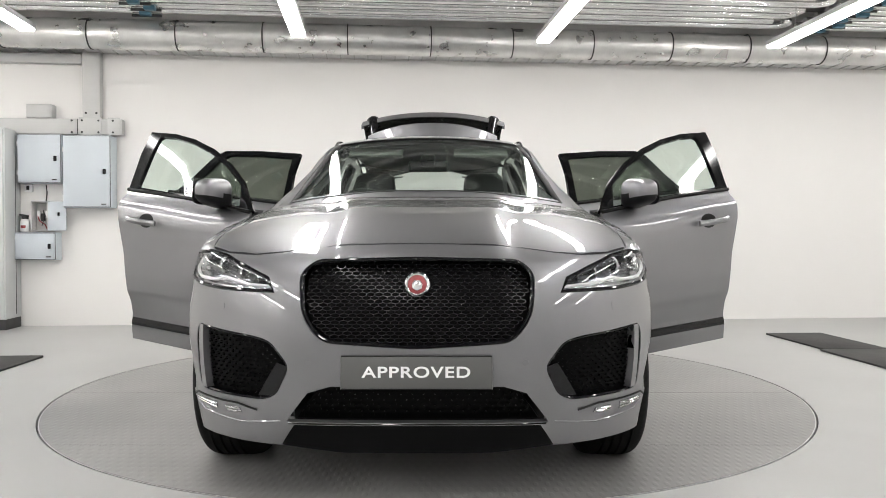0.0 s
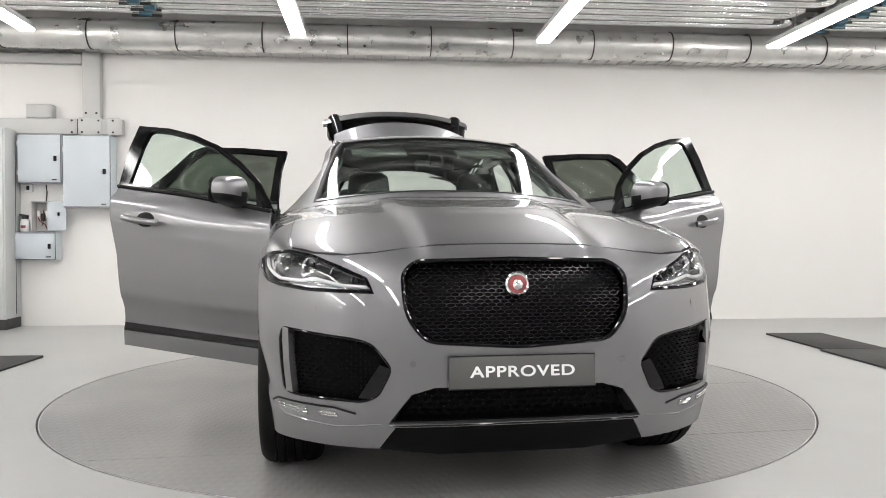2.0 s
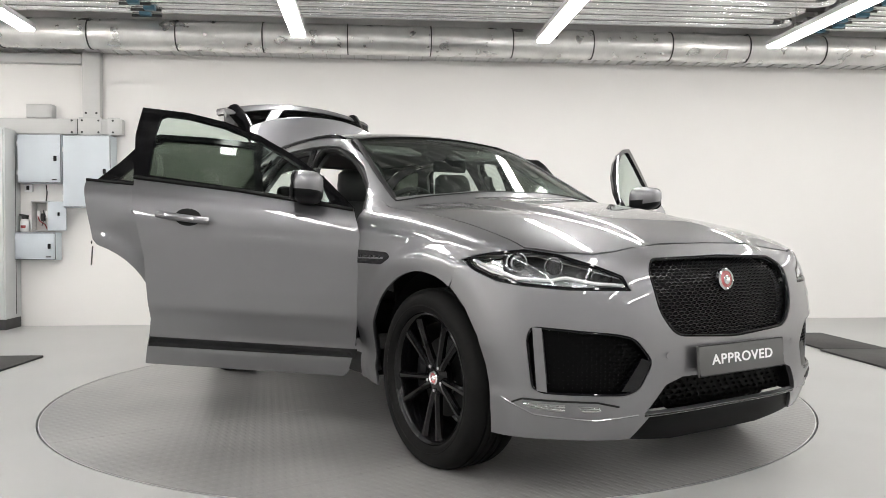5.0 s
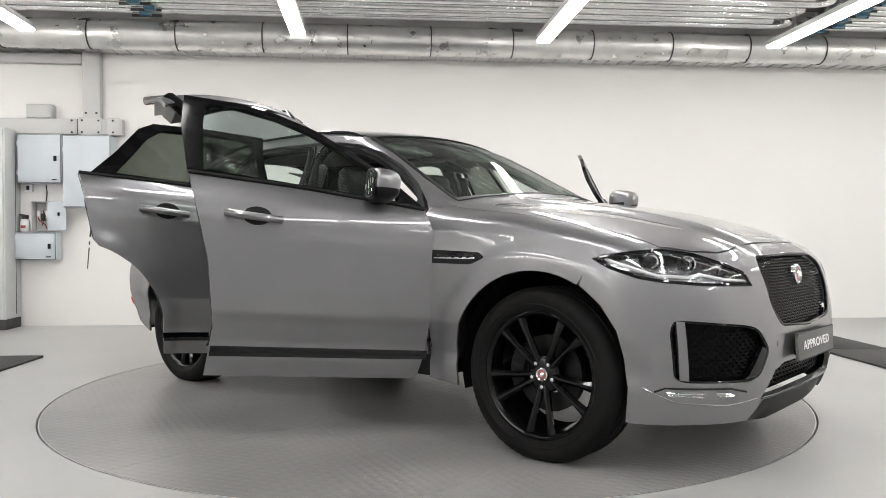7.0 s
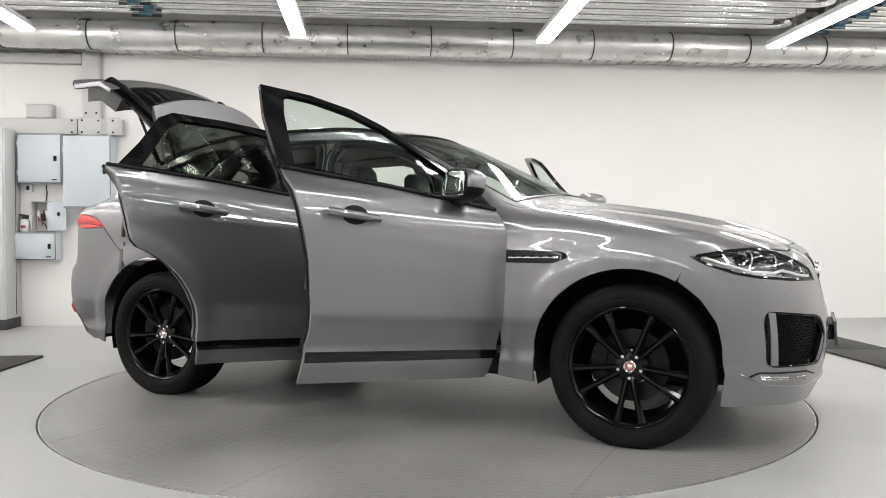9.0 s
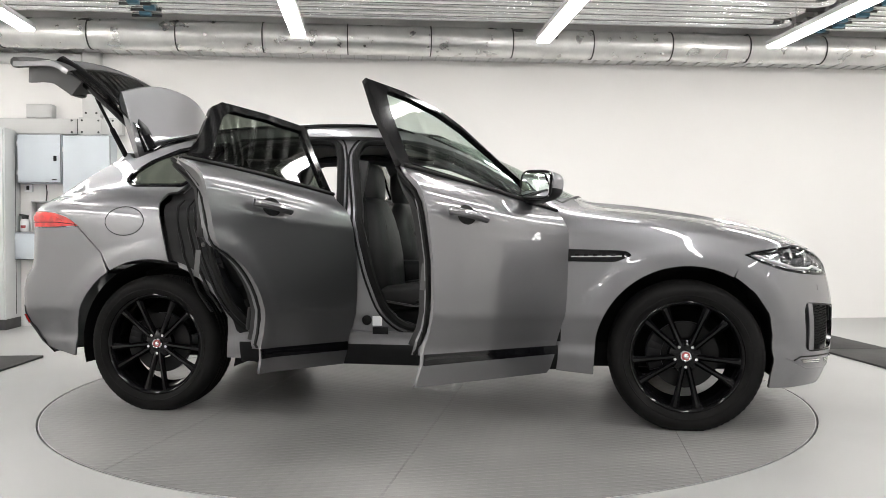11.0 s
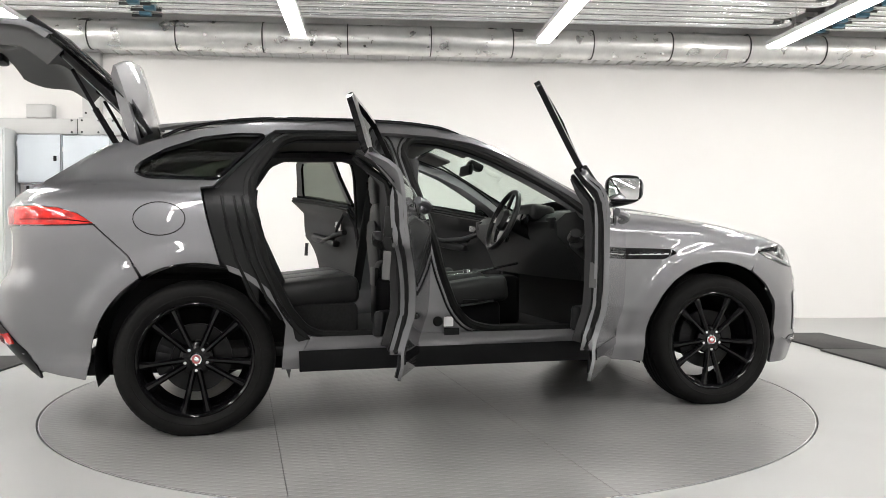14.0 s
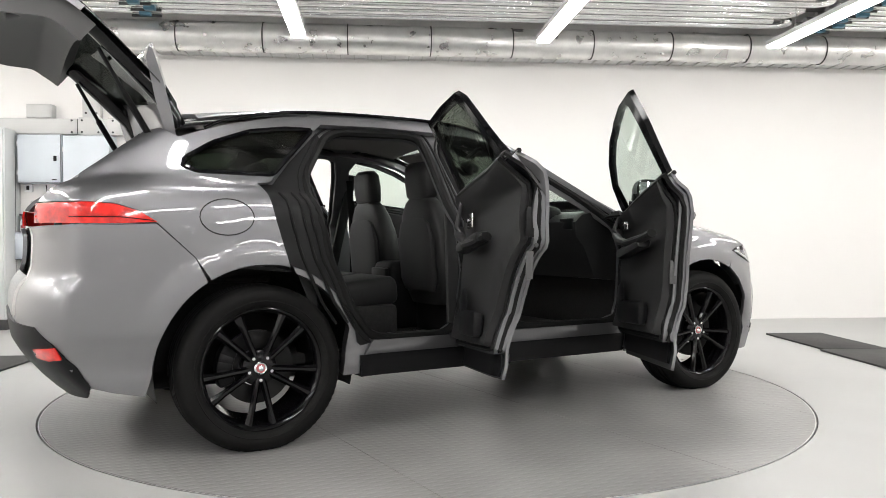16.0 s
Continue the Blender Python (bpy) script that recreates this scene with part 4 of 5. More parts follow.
        panel("pod_blade", chart_front, way(deg([(42.6, 0.640), (44.2, 0.642), (43.4, 0.408), (41.6, 0.404)])), PAINT, pod, step=0.03, thick=0.03, inset=-0.004, label="grey upright blade")
        panel("pod_corner", chart_front, way(deg([(22.9, 0.512), (24.8, 0.526), (28.6, 0.406), (25.4, 0.404)])), GLOSSB, pod, step=0.03, thick=0.02, inset=0.004)
        # low reflector under the pod
        blade = deg([(29.5, 0.352), (33, 0.366), (46, 0.372), (47.5, 0.352), (42, 0.322), (34, 0.316)])
        r = panel("bumper_scoop", chart_front, way(blade), PAINT, car, step=0.03, thick=0.01, inset=-0.002, label="slim bumper corner recess")
        # black tube draws the shadow line under the recess's upper edge
        part("scoop_shade_line", tube(on_skin(chart_front, way(deg([(29, 0.350), (33, 0.369), (46, 0.376), (48, 0.360)])), -0.002), 0.004, 6), SEAL, r, "black line for the shade along the recess top")
        for lens in ([(38.5, 0.332), (38.5, 0.360), (46, 0.364), (45, 0.343)], [(32.2, 0.334), (32.6, 0.352), (36.3, 0.355), (35.4, 0.332)]):
            panel("marker_lens", chart_front, way(deg(lens)), LAMPG, r, step=0.03, thick=0.006, inset=-0.005, label="silver marker lamp")
            for k in (0.3, 0.7):
                bar = [tuple(np.array(lens[0]) * (1 - k) + np.array(lens[1]) * k), tuple(np.array(lens[3]) * (1 - k) + np.array(lens[2]) * k)]
                part("lens_bar", tube(on_skin(chart_front, way(deg(bar)), -0.006, 0.03), 0.002, 5), CHROME, r)
        part("bumper_crease", tube(on_skin(chart_front, way(deg([(25, 0.312), (33, 0.298), (44, 0.318), (50, 0.372)])), 0.001), 0.004, 5), PAINT, car)
        part("parking_sensor", add_lathe(bmesh.new(), [(0, 0.004), (0.011, 0.004), (0.012, 0)], 16, Matrix.Translation(on_skin(chart_front, way(deg([(19.2, 0.53)])) * 2, 0.002)[0]) @ Matrix.Rotation(radians(90), 4, "Y")), PAINT, car)
        panel("washer_cover", chart_front, way(deg([(36.5, 0.705), (39.5, 0.705), (39.5, 0.735), (36.5, 0.735)])), PAINT, car, step=0.02, thick=0.003, inset=-0.0018)
        headlamp(hand, way)
    plate = part("number_plate", block((0.012, 0.53, 0.118), (0, 0, 0), 0.004), PLATE, car, "dark grey show plate with white lettering")
    plate.matrix_basis = pose(2.342, 0, 0.501, 0, -4, 0)
    fo = bpy.data.curves.new("lettering", "FONT")
    fo.body, fo.size, fo.align_x, fo.align_y, fo.extrude, fo.offset, fo.space_character = "APPROVED", 0.053, "CENTER", "CENTER", 0.0006, 0.0010, 1.10
    fo.materials.append(LETTER)
    txt = new("lettering", fo)
    txt.parent = plate
    txt.matrix_basis = Matrix.Translation((0.0068, 0, 0)) @ pose(0, 0, 0, 90, 0, 90) @ Matrix.Diagonal((1.34, 1.0, 1.0, 1.0))
    part("plate_edge", tube([(0.004, -0.262, -0.056), (0.004, 0.262, -0.056), (0.004, 0.262, 0.056), (0.004, -0.262, 0.056)], 0.0035, 4, True), JAMB, plate)
    part("plate_backing", block((0.09, 0.40, 0.08), pose(2.295, 0, 0.50), 0.01), BLACKP, car)


def headlamp(hand, way):
    lamp = panel("headlight", chart_front, way(shrink(LAMP, 0.002)), LENS, car, step=0.03, thick=0.004, inset=0.001, label="clear headlight with bright reflectors")
    panel("lamp_housing", chart_front, way(shrink(LAMP, 0.001)), LAMPG, lamp, step=0.04, thick=0.01, inset=0.070)
    part("lamp_rim", tube(on_skin(chart_front, way(shrink(LAMP, 0.006)), 0.006, 0.03, True), 0.008, 6, True), GLOSSB, lamp)
    for k, (a, z, r) in enumerate(((47.5, 0.875, 0.036), (40.5, 0.862, 0.030), (34.5, 0.838, 0.022), (30.5, 0.815, 0.017))):
        p = on_skin(chart_front, way(deg([(a, z)]))*2, 0.045)[0]
        n = Vector((math.cos(radians(a)), hand * math.sin(radians(a)), 0.1))
        m = Matrix.Translation(p) @ n.to_track_quat("Z", "Y").to_matrix().to_4x4()
        bm = add_lathe(bmesh.new(), [(r, 0.014), (r * 1.12, 0.018), (r * 1.15, -0.02)], 20, m, 0)
        add_lathe(bm, [(r, 0.014), (r * 0.75, -0.008), (0, -0.016)], 20, m, 0)
        add_lathe(bm, [(r * 0.55, -0.006), (r * 0.45, 0.008), (0, 0.014)], 16, m, 1)
        part("projector", bm, [CHROME, SCREEN], lamp, "chrome lamp reflector")
    drl = [(27.4, 0.792), (33, 0.800), (38.5, 0.822), (41, 0.812), (47, 0.818), (52.5, 0.852), (57, 0.884)]
    part("running_light", tube(on_skin(chart_front, way(deg(drl))[::1], 0.020, 0.02), 0.0065, 6), WHITEP, lamp, "white J-shaped running light")
    fin = bmesh.new()
    add_tube(fin, on_skin(chart_front, way(deg([(28.2, 0.818), (36, 0.862), (44, 0.902), (53, 0.905)])), 0.03, 0.02), 0.005, 6)
    part("lamp_brow", fin, LAMPG, lamp)
    panel("lamp_reflector", chart_front, way(deg([(50.5, 0.905), (58.5, 0.888), (54.5, 0.845), (50, 0.825)])), CHROME, lamp, step=0.03, thick=0.01, inset=0.03, label="bright side reflector")
    panel("lamp_tray", chart_front, way(deg([(29, 0.782), (44, 0.800), (43, 0.790), (37, 0.783)])), STEEL, lamp, step=0.03, thick=0.02, inset=0.03)


def rear_end():
    # bumper across the back, lamps, load sill
    half = [(20, 0.27), (42, 0.30), (47, 0.40), (50, 0.6), (49.5, 0.78), (47.5, 1.026), (24, 1.015), (23, 0.80), (0, 0.80)]
    shell = deg(half + [(-a, z) for a, z in half[::-1][1:]])
    skirt = [(20, 0.262), (44, 0.290), (46.6, 0.345), (45.2, 0.43), (42, 0.53), (37, 0.60), (0, 0.61)]
    panel("rear_skirt", chart_back, deg(skirt + [(-a, z) for a, z in skirt[::-1][1:]]), BLACKP, car, step=0.05, thick=0.01, inset=-0.003, label="black lower rear skirt")
    panel("rear_bumper", chart_back, shell, PAINT, car, step=0.04, thick=0.02, inset=0.004, label="grey rear bumper")
    for hand in (-1, 1):
        way = (lambda o: list(o)) if hand > 0 else flip_y
        chart = RIGHT if hand < 0 else LEFT
        lens = [(-1.858, 1.037), (-1.93, 1.082), (-2.02, 1.110), (-2.12, 1.118), (-2.20, 1.116), (-2.215, 1.03), (-2.0, 1.030)]
        t = panel("tail_light", chart, lens, REDLENS, car, step=0.02, thick=0.02, inset=-0.002, label="red wrap-round tail light")
        panel("tail_light_inner", chart_back, way(deg([(31.5, 1.032), (32.5, 1.116), (49, 1.117), (49, 1.031)])), REDLENS, t, step=0.03, thick=0.01, inset=-0.001, label="red lamp across the back corner")
        part("tail_light_seam", tube(on_skin(chart, [(-1.87, 1.042), (-2.0, 1.056), (-2.19, 1.056)], -0.003), 0.002, 5), GLOSSB, t)
        panel("tail_light_band", chart, [(-1.96, 1.064), (-2.02, 1.092), (-2.19, 1.096), (-2.19, 1.064)], REDLENS, t, step=0.03, thick=0.004, inset=-0.007)
        panel("rear_corner", chart_back, way(deg([(33, 1.122), (48, 1.122), (52, 1.25), (48, 1.36), (42, 1.30), (36, 1.20)])), PAINT, car, step=0.03, thick=0.02, inset=0.004)
        part("lamp_shadow_line", tube(on_skin(chart, [(-1.85, 1.031), (-2.0, 1.025), (-2.17, 1.025)], 0.001), 0.002, 5), SEAL, car)
        panel("rear_reflector", chart_back, way(deg([(36.5, 0.468), (36.5, 0.508), (42.5, 0.520), (43.2, 0.470), (40, 0.460)])), REDLENS, car, step=0.03, thick=0.008, inset=-0.010, label="red bumper reflector")
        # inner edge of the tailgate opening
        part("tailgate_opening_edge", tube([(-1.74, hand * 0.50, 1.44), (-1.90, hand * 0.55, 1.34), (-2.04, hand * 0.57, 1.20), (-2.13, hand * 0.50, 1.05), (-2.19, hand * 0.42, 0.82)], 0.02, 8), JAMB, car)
    part("load_floor", block((0.95, 1.1, 0.03), (-1.72, 0, 0.76), 0.01), CARPET, car, "black carpeted load floor")


def tailgate():
    """Raised tailgate: painted outer skin, rear glass, spoiler, grey inner lining, gas struts."""
    at = Vector((-1.66, 0, 1.56))
    gate = new("tailgate")
    gate.parent = car
    tagged(gate, "raised grey tailgate with dark rear glass")
    gate.matrix_basis = Matrix.Translation(at + Vector((0, 0, 0.026))) @ Matrix.Rotation(radians(81), 4, "Y") @ Matrix.Translation(-at)
    prof = [(-1.66, 1.575), (-1.80, 1.525), (-1.95, 1.415), (-2.10, 1.300), (-2.21, 1.205), (-2.285, 1.12), (-2.30, 1.02), (-2.315, 0.90), (-2.34, 0.80)]
    def sheet(s0, s1, half, off, n=15, m=16):
        d = np.cumsum([0] + [math.dist(a, b) for a, b in zip(prof, prof[1:])])
        s = np.linspace(s0 * d[-1], s1 * d[-1], m)
        x, z = curve(*zip(d, [p[0] for p in prof]), soft=0.05)(s), curve(*zip(d, [p[1] for p in prof]), soft=0.05)(s)
        tx, tz = np.gradient(x), np.gradient(z)
        k = np.hypot(tx, tz)
        nx, nz = tz / k, -tx / k
        out = []
        for i in range(m):
            w = half(s[i] / d[-1])
            for j in range(n):
                y = w * (2 * j / (n - 1) - 1)
                b = 0.10 * (abs(y) / 0.7) ** 2.2
                out.append((x[i] + b + nx[i] * off, y, z[i] - 0.25 * b + nz[i] * off))
        f = [(i * n + j, i * n + j + 1, (i + 1) * n + j + 1, (i + 1) * n + j) for i in range(m - 1) for j in range(n - 1)]
        return out, f
    def slab(name, s0, s1, half, o0, o1, mat, label=""):
        a, f = sheet(s0, s1, half, o0)
        b, _ = sheet(s0, s1, half, o1)
        k, n, m = len(a), 15, 16
        ring = [j for j in range(n)] + [i * n + n - 1 for i in range(1, m)] + [(m - 1) * n + j for j in range(n - 2, -1, -1)] + [i * n for i in range(m - 2, 0, -1)]
        fs = f + [tuple(q + k for q in t[::-1]) for t in f] + [(p, q, q + k, p + k) for p, q in zip(ring, ring[1:] + ring[:1])]
        return link(name, a + b, fs, mat, gate, label, True, None, 40)
    wide = lambda t: np.interp(t, [0, 0.3, 0.62, 1], [0.54, 0.60, 0.66, 0.62])
    slab("outer_skin", 0.60, 1.0, wide, 0.0, -0.030, PAINT, "grey painted lower skin")
    slab("rear_glass", 0.10, 0.60, lambda t: wide(t) - 0.02, -0.004, -0.010, DARKGLASS, "dark rear window glass")
    for hand in (-1, 1):
        edge = [(x + 0.075, hand * (0.46 + 0.10 * i / 5), z - 0.045) for i, (x, z) in enumerate(prof[:6])]
        part("glass_frame", tube(edge, 0.058, 12, flat=0.75), FRAMEB, gate, "black inner window frame")
        part("gas_strut", tube([(-1.80, hand * 0.50, 1.43), (-1.92, hand * 0.495, 1.64)], 0.016, 8), GRILLEB, car, "black gas strut")
        part("strut_rod", tube([(-1.92, hand * 0.495, 1.64), (-2.03, hand * 0.49, 1.84)], 0.010, 8), GRILLEB, car)
        part("hinge_cover", block((0.15, 0.09, 0.06), pose(-1.735, hand * 0.47, 1.49, 0, -22, 0), 0.02, 3), BLACKP, gate, "black hinge cover")
    slab("lining", 0.52, 0.975, lambda t: (wide(t) - 0.035) * (1 - 0.25 * max(0, (t - 0.85) / 0.15) ** 2), -0.031, -0.135, GATEL, "grey moulded inner lining")
    part("pull_cup", block((0.03, 0.16, 0.07), pose(-2.160, -0.36, 0.92, 0, -8, 0), 0.012), BLACKP, gate)
    rim = [(-2.325 + 0.10 * (abs(y) / 0.7) ** 2.2, y, 0.805) for y in np.linspace(-0.61, 0.61, 17)]
    part("gate_lower_edge", tube(rim, 0.034, 8), GATEL, gate, "dark lower edge of the tailgate")
    part("gate_latch", block((0.05, 0.14, 0.05), pose(-2.17, 0, 0.80), 0.012), BLACKP, gate)
    v, f = [], []
    rows = [(-1.600, 1.583, 0.555), (-1.72, 1.580, 0.565), (-1.87, 1.565, 0.570), (-2.035, 1.540, 0.565), (-2.045, 1.527, 0.56), (-2.00, 1.508, 0.555), (-1.80, 1.52, 0.54), (-1.62, 1.545, 0.53)]
    n = 17
    for x, z, w in rows:
        for j in range(n):
            u = 2 * j / (n - 1) - 1
            v.append((x + 0.09 * abs(u) ** 2.5, u * w, z - 0.085 * u * u))
    f = [(i * n + j, i * n + j + 1, ((i + 1) % 8) * n + j + 1, ((i + 1) % 8) * n + j) for i in range(8) for j in range(n - 1)]
    f += [tuple(i * n for i in range(8)), tuple(i * n + n - 1 for i in range(7, -1, -1))]
    link("spoiler", v, f, PAINT, gate, "grey roof spoiler", True, None, 40)
    return gate


def make_wheel(x, hand):
    """Tyre with grooves, ten dark spokes in pairs, hub cap, five bolts, brake disc."""
    w = new("wheel")
    w.parent = car
    tagged(w, "black ten-spoke alloy wheel with broad tyre")
    w.matrix_basis = Matrix.Translation((x, hand * 0.818, AXLE_Z)) @ Matrix.Rotation(radians(-90 * hand), 4, "X")
    R = 0.384
    prof = [(0.277, 0.100), (0.283, 0.113), (0.300, 0.126), (0.330, 0.132), (0.352, 0.128), (0.368, 0.116), (0.378, 0.100), (0.382, 0.082)]
    for h in (0.055, 0.018, -0.018, -0.055):
        prof += [(R, h + 0.014), (R - 0.008, h + 0.011), (R - 0.008, h + 0.003), (R, h)]
    prof += [(0.382, -0.082), (0.378, -0.100), (0.368, -0.116), (0.352, -0.128), (0.330, -0.132), (0.300, -0.126), (0.277, -0.100)]
    tyre = add_lathe(bmesh.new(), prof, 144)
    for v in tyre.verts:
        r = math.hypot(v.co.x, v.co.y)
        if 0.36 < r < 0.383 and abs(v.co.z) > 0.075:        # shoulder blocks
            k = round(math.degrees(math.atan2(v.co.y, v.co.x)) / 2.5)
            if k % 2 == 0:
                v.co.xy *= (r - 0.003) / r
        if v.co.y * -hand < -AXLE_Z:                         # flattened where it stands
            v.co.y = AXLE_Z * hand
    part("tyre", tyre, TYRE, w, "black road tyre", 30)
    rim = add_lathe(bmesh.new(), [(0.277, 0.102), (0.282, 0.110), (0.276, 0.113), (0.266, 0.106), (0.258, 0.090), (0.250, 0.02), (0.235, -0.09), (0.277, -0.10)], 72)
    part("rim", rim, RIM, w, "gloss black rim")
    part("sidewall_ring", add_lathe(bmesh.new(), [(0.309, 0.1275), (0.311, 0.1305), (0.313, 0.1300), (0.315, 0.1288)], 96), TYRE, w)
    spoke = bmesh.new()
    secs = [(0.040, 0.017, 0.068, 0.032), (0.085, 0.0155, 0.080, 0.032), (0.14, 0.0145, 0.086, 0.030), (0.20, 0.0155, 0.092, 0.028), (0.264, 0.024, 0.098, 0.022)]
    rings = []
    for r, hw, top, dep in secs:
        rings.append([spoke.verts.new(c) for c in ((r, -hw, top - 0.012), (r, -hw * 0.35, top), (r, hw * 0.35, top), (r, hw, top - 0.012), (r, hw * 0.8, top - dep), (r, -hw * 0.8, top - dep))])
    for a, b in zip(rings, rings[1:]):
        for j in range(6):
            spoke.faces.new((a[j], a[(j + 1) % 6], b[(j + 1) % 6], b[j]))
    spoke.faces.new(rings[0])
    spoke.faces.new(rings[-1])
    first = part("spoke", spoke, RIM, w)
    for i in range(10):
        a = radians(72 * (i // 2) + 90 * hand + (12.5 if i % 2 else -12.5))
        o = first if i == 0 else new("spoke", first.data)
        o.parent = w
        o.matrix_basis = Matrix.Rotation(a, 4, "Z")
    part("hub", add_lathe(bmesh.new(), [(0, 0.072), (0.055, 0.070), (0.080, 0.058), (0.085, 0.03)], 32), RIM, w)
    cap = add_lathe(bmesh.new(), [(0.021, 0.079), (0.026, 0.083), (0.031, 0.078), (0.031, 0.066)], 28, None, 1)
    add_lathe(cap, [(0, 0.081), (0.022, 0.079)], 20, None, 0)
    add_lathe(cap, [(0, 0.087), (0.009, 0.085), (0.014, 0.080)], 6, Matrix.Translation((0.002, 0.0, 0)), 1)
    part("hub_cap", cap, [RED, CHROME], w, "red and chrome hub cap")
    for i in range(5):
        a = radians(72 * i + 90 * hand)
        part("wheel_bolt", add_lathe(bmesh.new(), [(0, 0.078), (0.008, 0.077), (0.0105, 0.073), (0.0105, 0.06)], 6, Matrix.Translation((0.055 * math.cos(a), 0.055 * math.sin(a), 0))), STEEL, w)
    part("brake_disc", add_lathe(bmesh.new(), [(0.09, 0.020), (0.170, 0.020), (0.170, -0.01), (0.09, -0.01)], 40), DISC, w, "grey brake disc")
    cal = bmesh.new()
    for k in range(5):
        a = radians(150 + 12 * k)
        add_box(cal, (0.075, 0.05, 0.07), Matrix.Rotation(a, 4, "Z") @ pose(0.155, 0, 0.01), 0.01)
    part("brake_caliper", cal, BLACKP, w)
    return w


def loft_back(rows, n=20):
    """A padded upright: (height, half width, half depth, along) sections, each a soft-cornered oval."""
    bm = bmesh.new()
    rings = []
    sq = lambda a: math.copysign(abs(a) ** 0.6, a)
    for z, w, d, x in rows:
        rings.append([bm.verts.new((x + d * sq(math.cos(2 * math.pi * i / n)), w * sq(math.sin(2 * math.pi * i / n)), z)) for i in range(n)])
    for a, b in zip(rings, rings[1:]):
        for i in range(n):
            bm.faces.new((a[i], a[(i + 1) % n], b[(i + 1) % n], b[i]))
    bm.faces.new(rings[0])
    bm.faces.new(rings[-1])
    return bm


def seat(x, y, name, label, hand):
    """Front seat: cushion, bolsters, backrest, head restraint on two posts, base."""
    s = new(name)
    s.parent = car
    tagged(s, label)
    s.matrix_basis = Matrix.Translation((x, y, 0))
    cu = block((0.50, 0.34, 0.13), pose(0.05, 0, 0.635, 0, -8, 0), 0.05, 3)
    for k in (-1, 1):
        add_box(cu, (0.50, 0.09, 0.15), pose(0.05, k * 0.215, 0.645, 0, -8, 0), 0.04, 3)
    part("cushion", cu, LEATHER, s, "", 60)
    part("backrest", loft_back([(0.58, 0.19, 0.075, -0.205), (0.66, 0.245, 0.085, -0.215), (0.85, 0.262, 0.088, -0.235), (1.00, 0.250, 0.082, -0.255), (1.10, 0.215, 0.070, -0.272), (1.17, 0.165, 0.055, -0.283), (1.20, 0.120, 0.040, -0.288)]), LEATHER, s, "", 60)
    part("back_shell", loft_back([(0.66, 0.170, 0.020, -0.302), (0.72, 0.205, 0.030, -0.308), (0.95, 0.205, 0.030, -0.330), (1.05, 0.165, 0.022, -0.338), (1.08, 0.110, 0.012, -0.339)]), TRIMG, s, "hard grey seat back")
    part("head_restraint", loft_back([(1.185, 0.105, 0.035, -0.290), (1.21, 0.135, 0.050, -0.292), (1.30, 0.140, 0.056, -0.300), (1.375, 0.130, 0.050, -0.306), (1.405, 0.095, 0.030, -0.307)]), LEATHER, s, "", 60)
    for k in (-1, 1):
        part("stitching", tube([(-0.152, k * 0.145, 0.68), (-0.165, k * 0.150, 0.85), (-0.185, k * 0.140, 1.02), (-0.215, k * 0.110, 1.12)], 0.003, 5), SEAL, s)
    for k in (-0.06, 0.06):
        part("post", tube([(-0.288, k, 1.17), (-0.292, k, 1.23)], 0.007, 6), STEEL, s)
    part("seat_base", block((0.48, 0.44, 0.20), pose(0.02, 0, 0.50), 0.03), BLACKP, s, "black plastic seat base")
    sw = tube([(0.20, hand * 0.262, 0.60), (0.0, hand * 0.266, 0.575), (-0.16, hand * 0.262, 0.60)], 0.012, 6)
    add_box(sw, (0.09, 0.014, 0.020), pose(0.06, hand * 0.268, 0.605), 0.005)
    part("seat_control", sw, DISC, s, "seat switch panel with bright edge")
    part("rail", block((0.60, 0.36, 0.03), pose(0.02, 0, 0.395), 0.006), DISC, s)
    return s


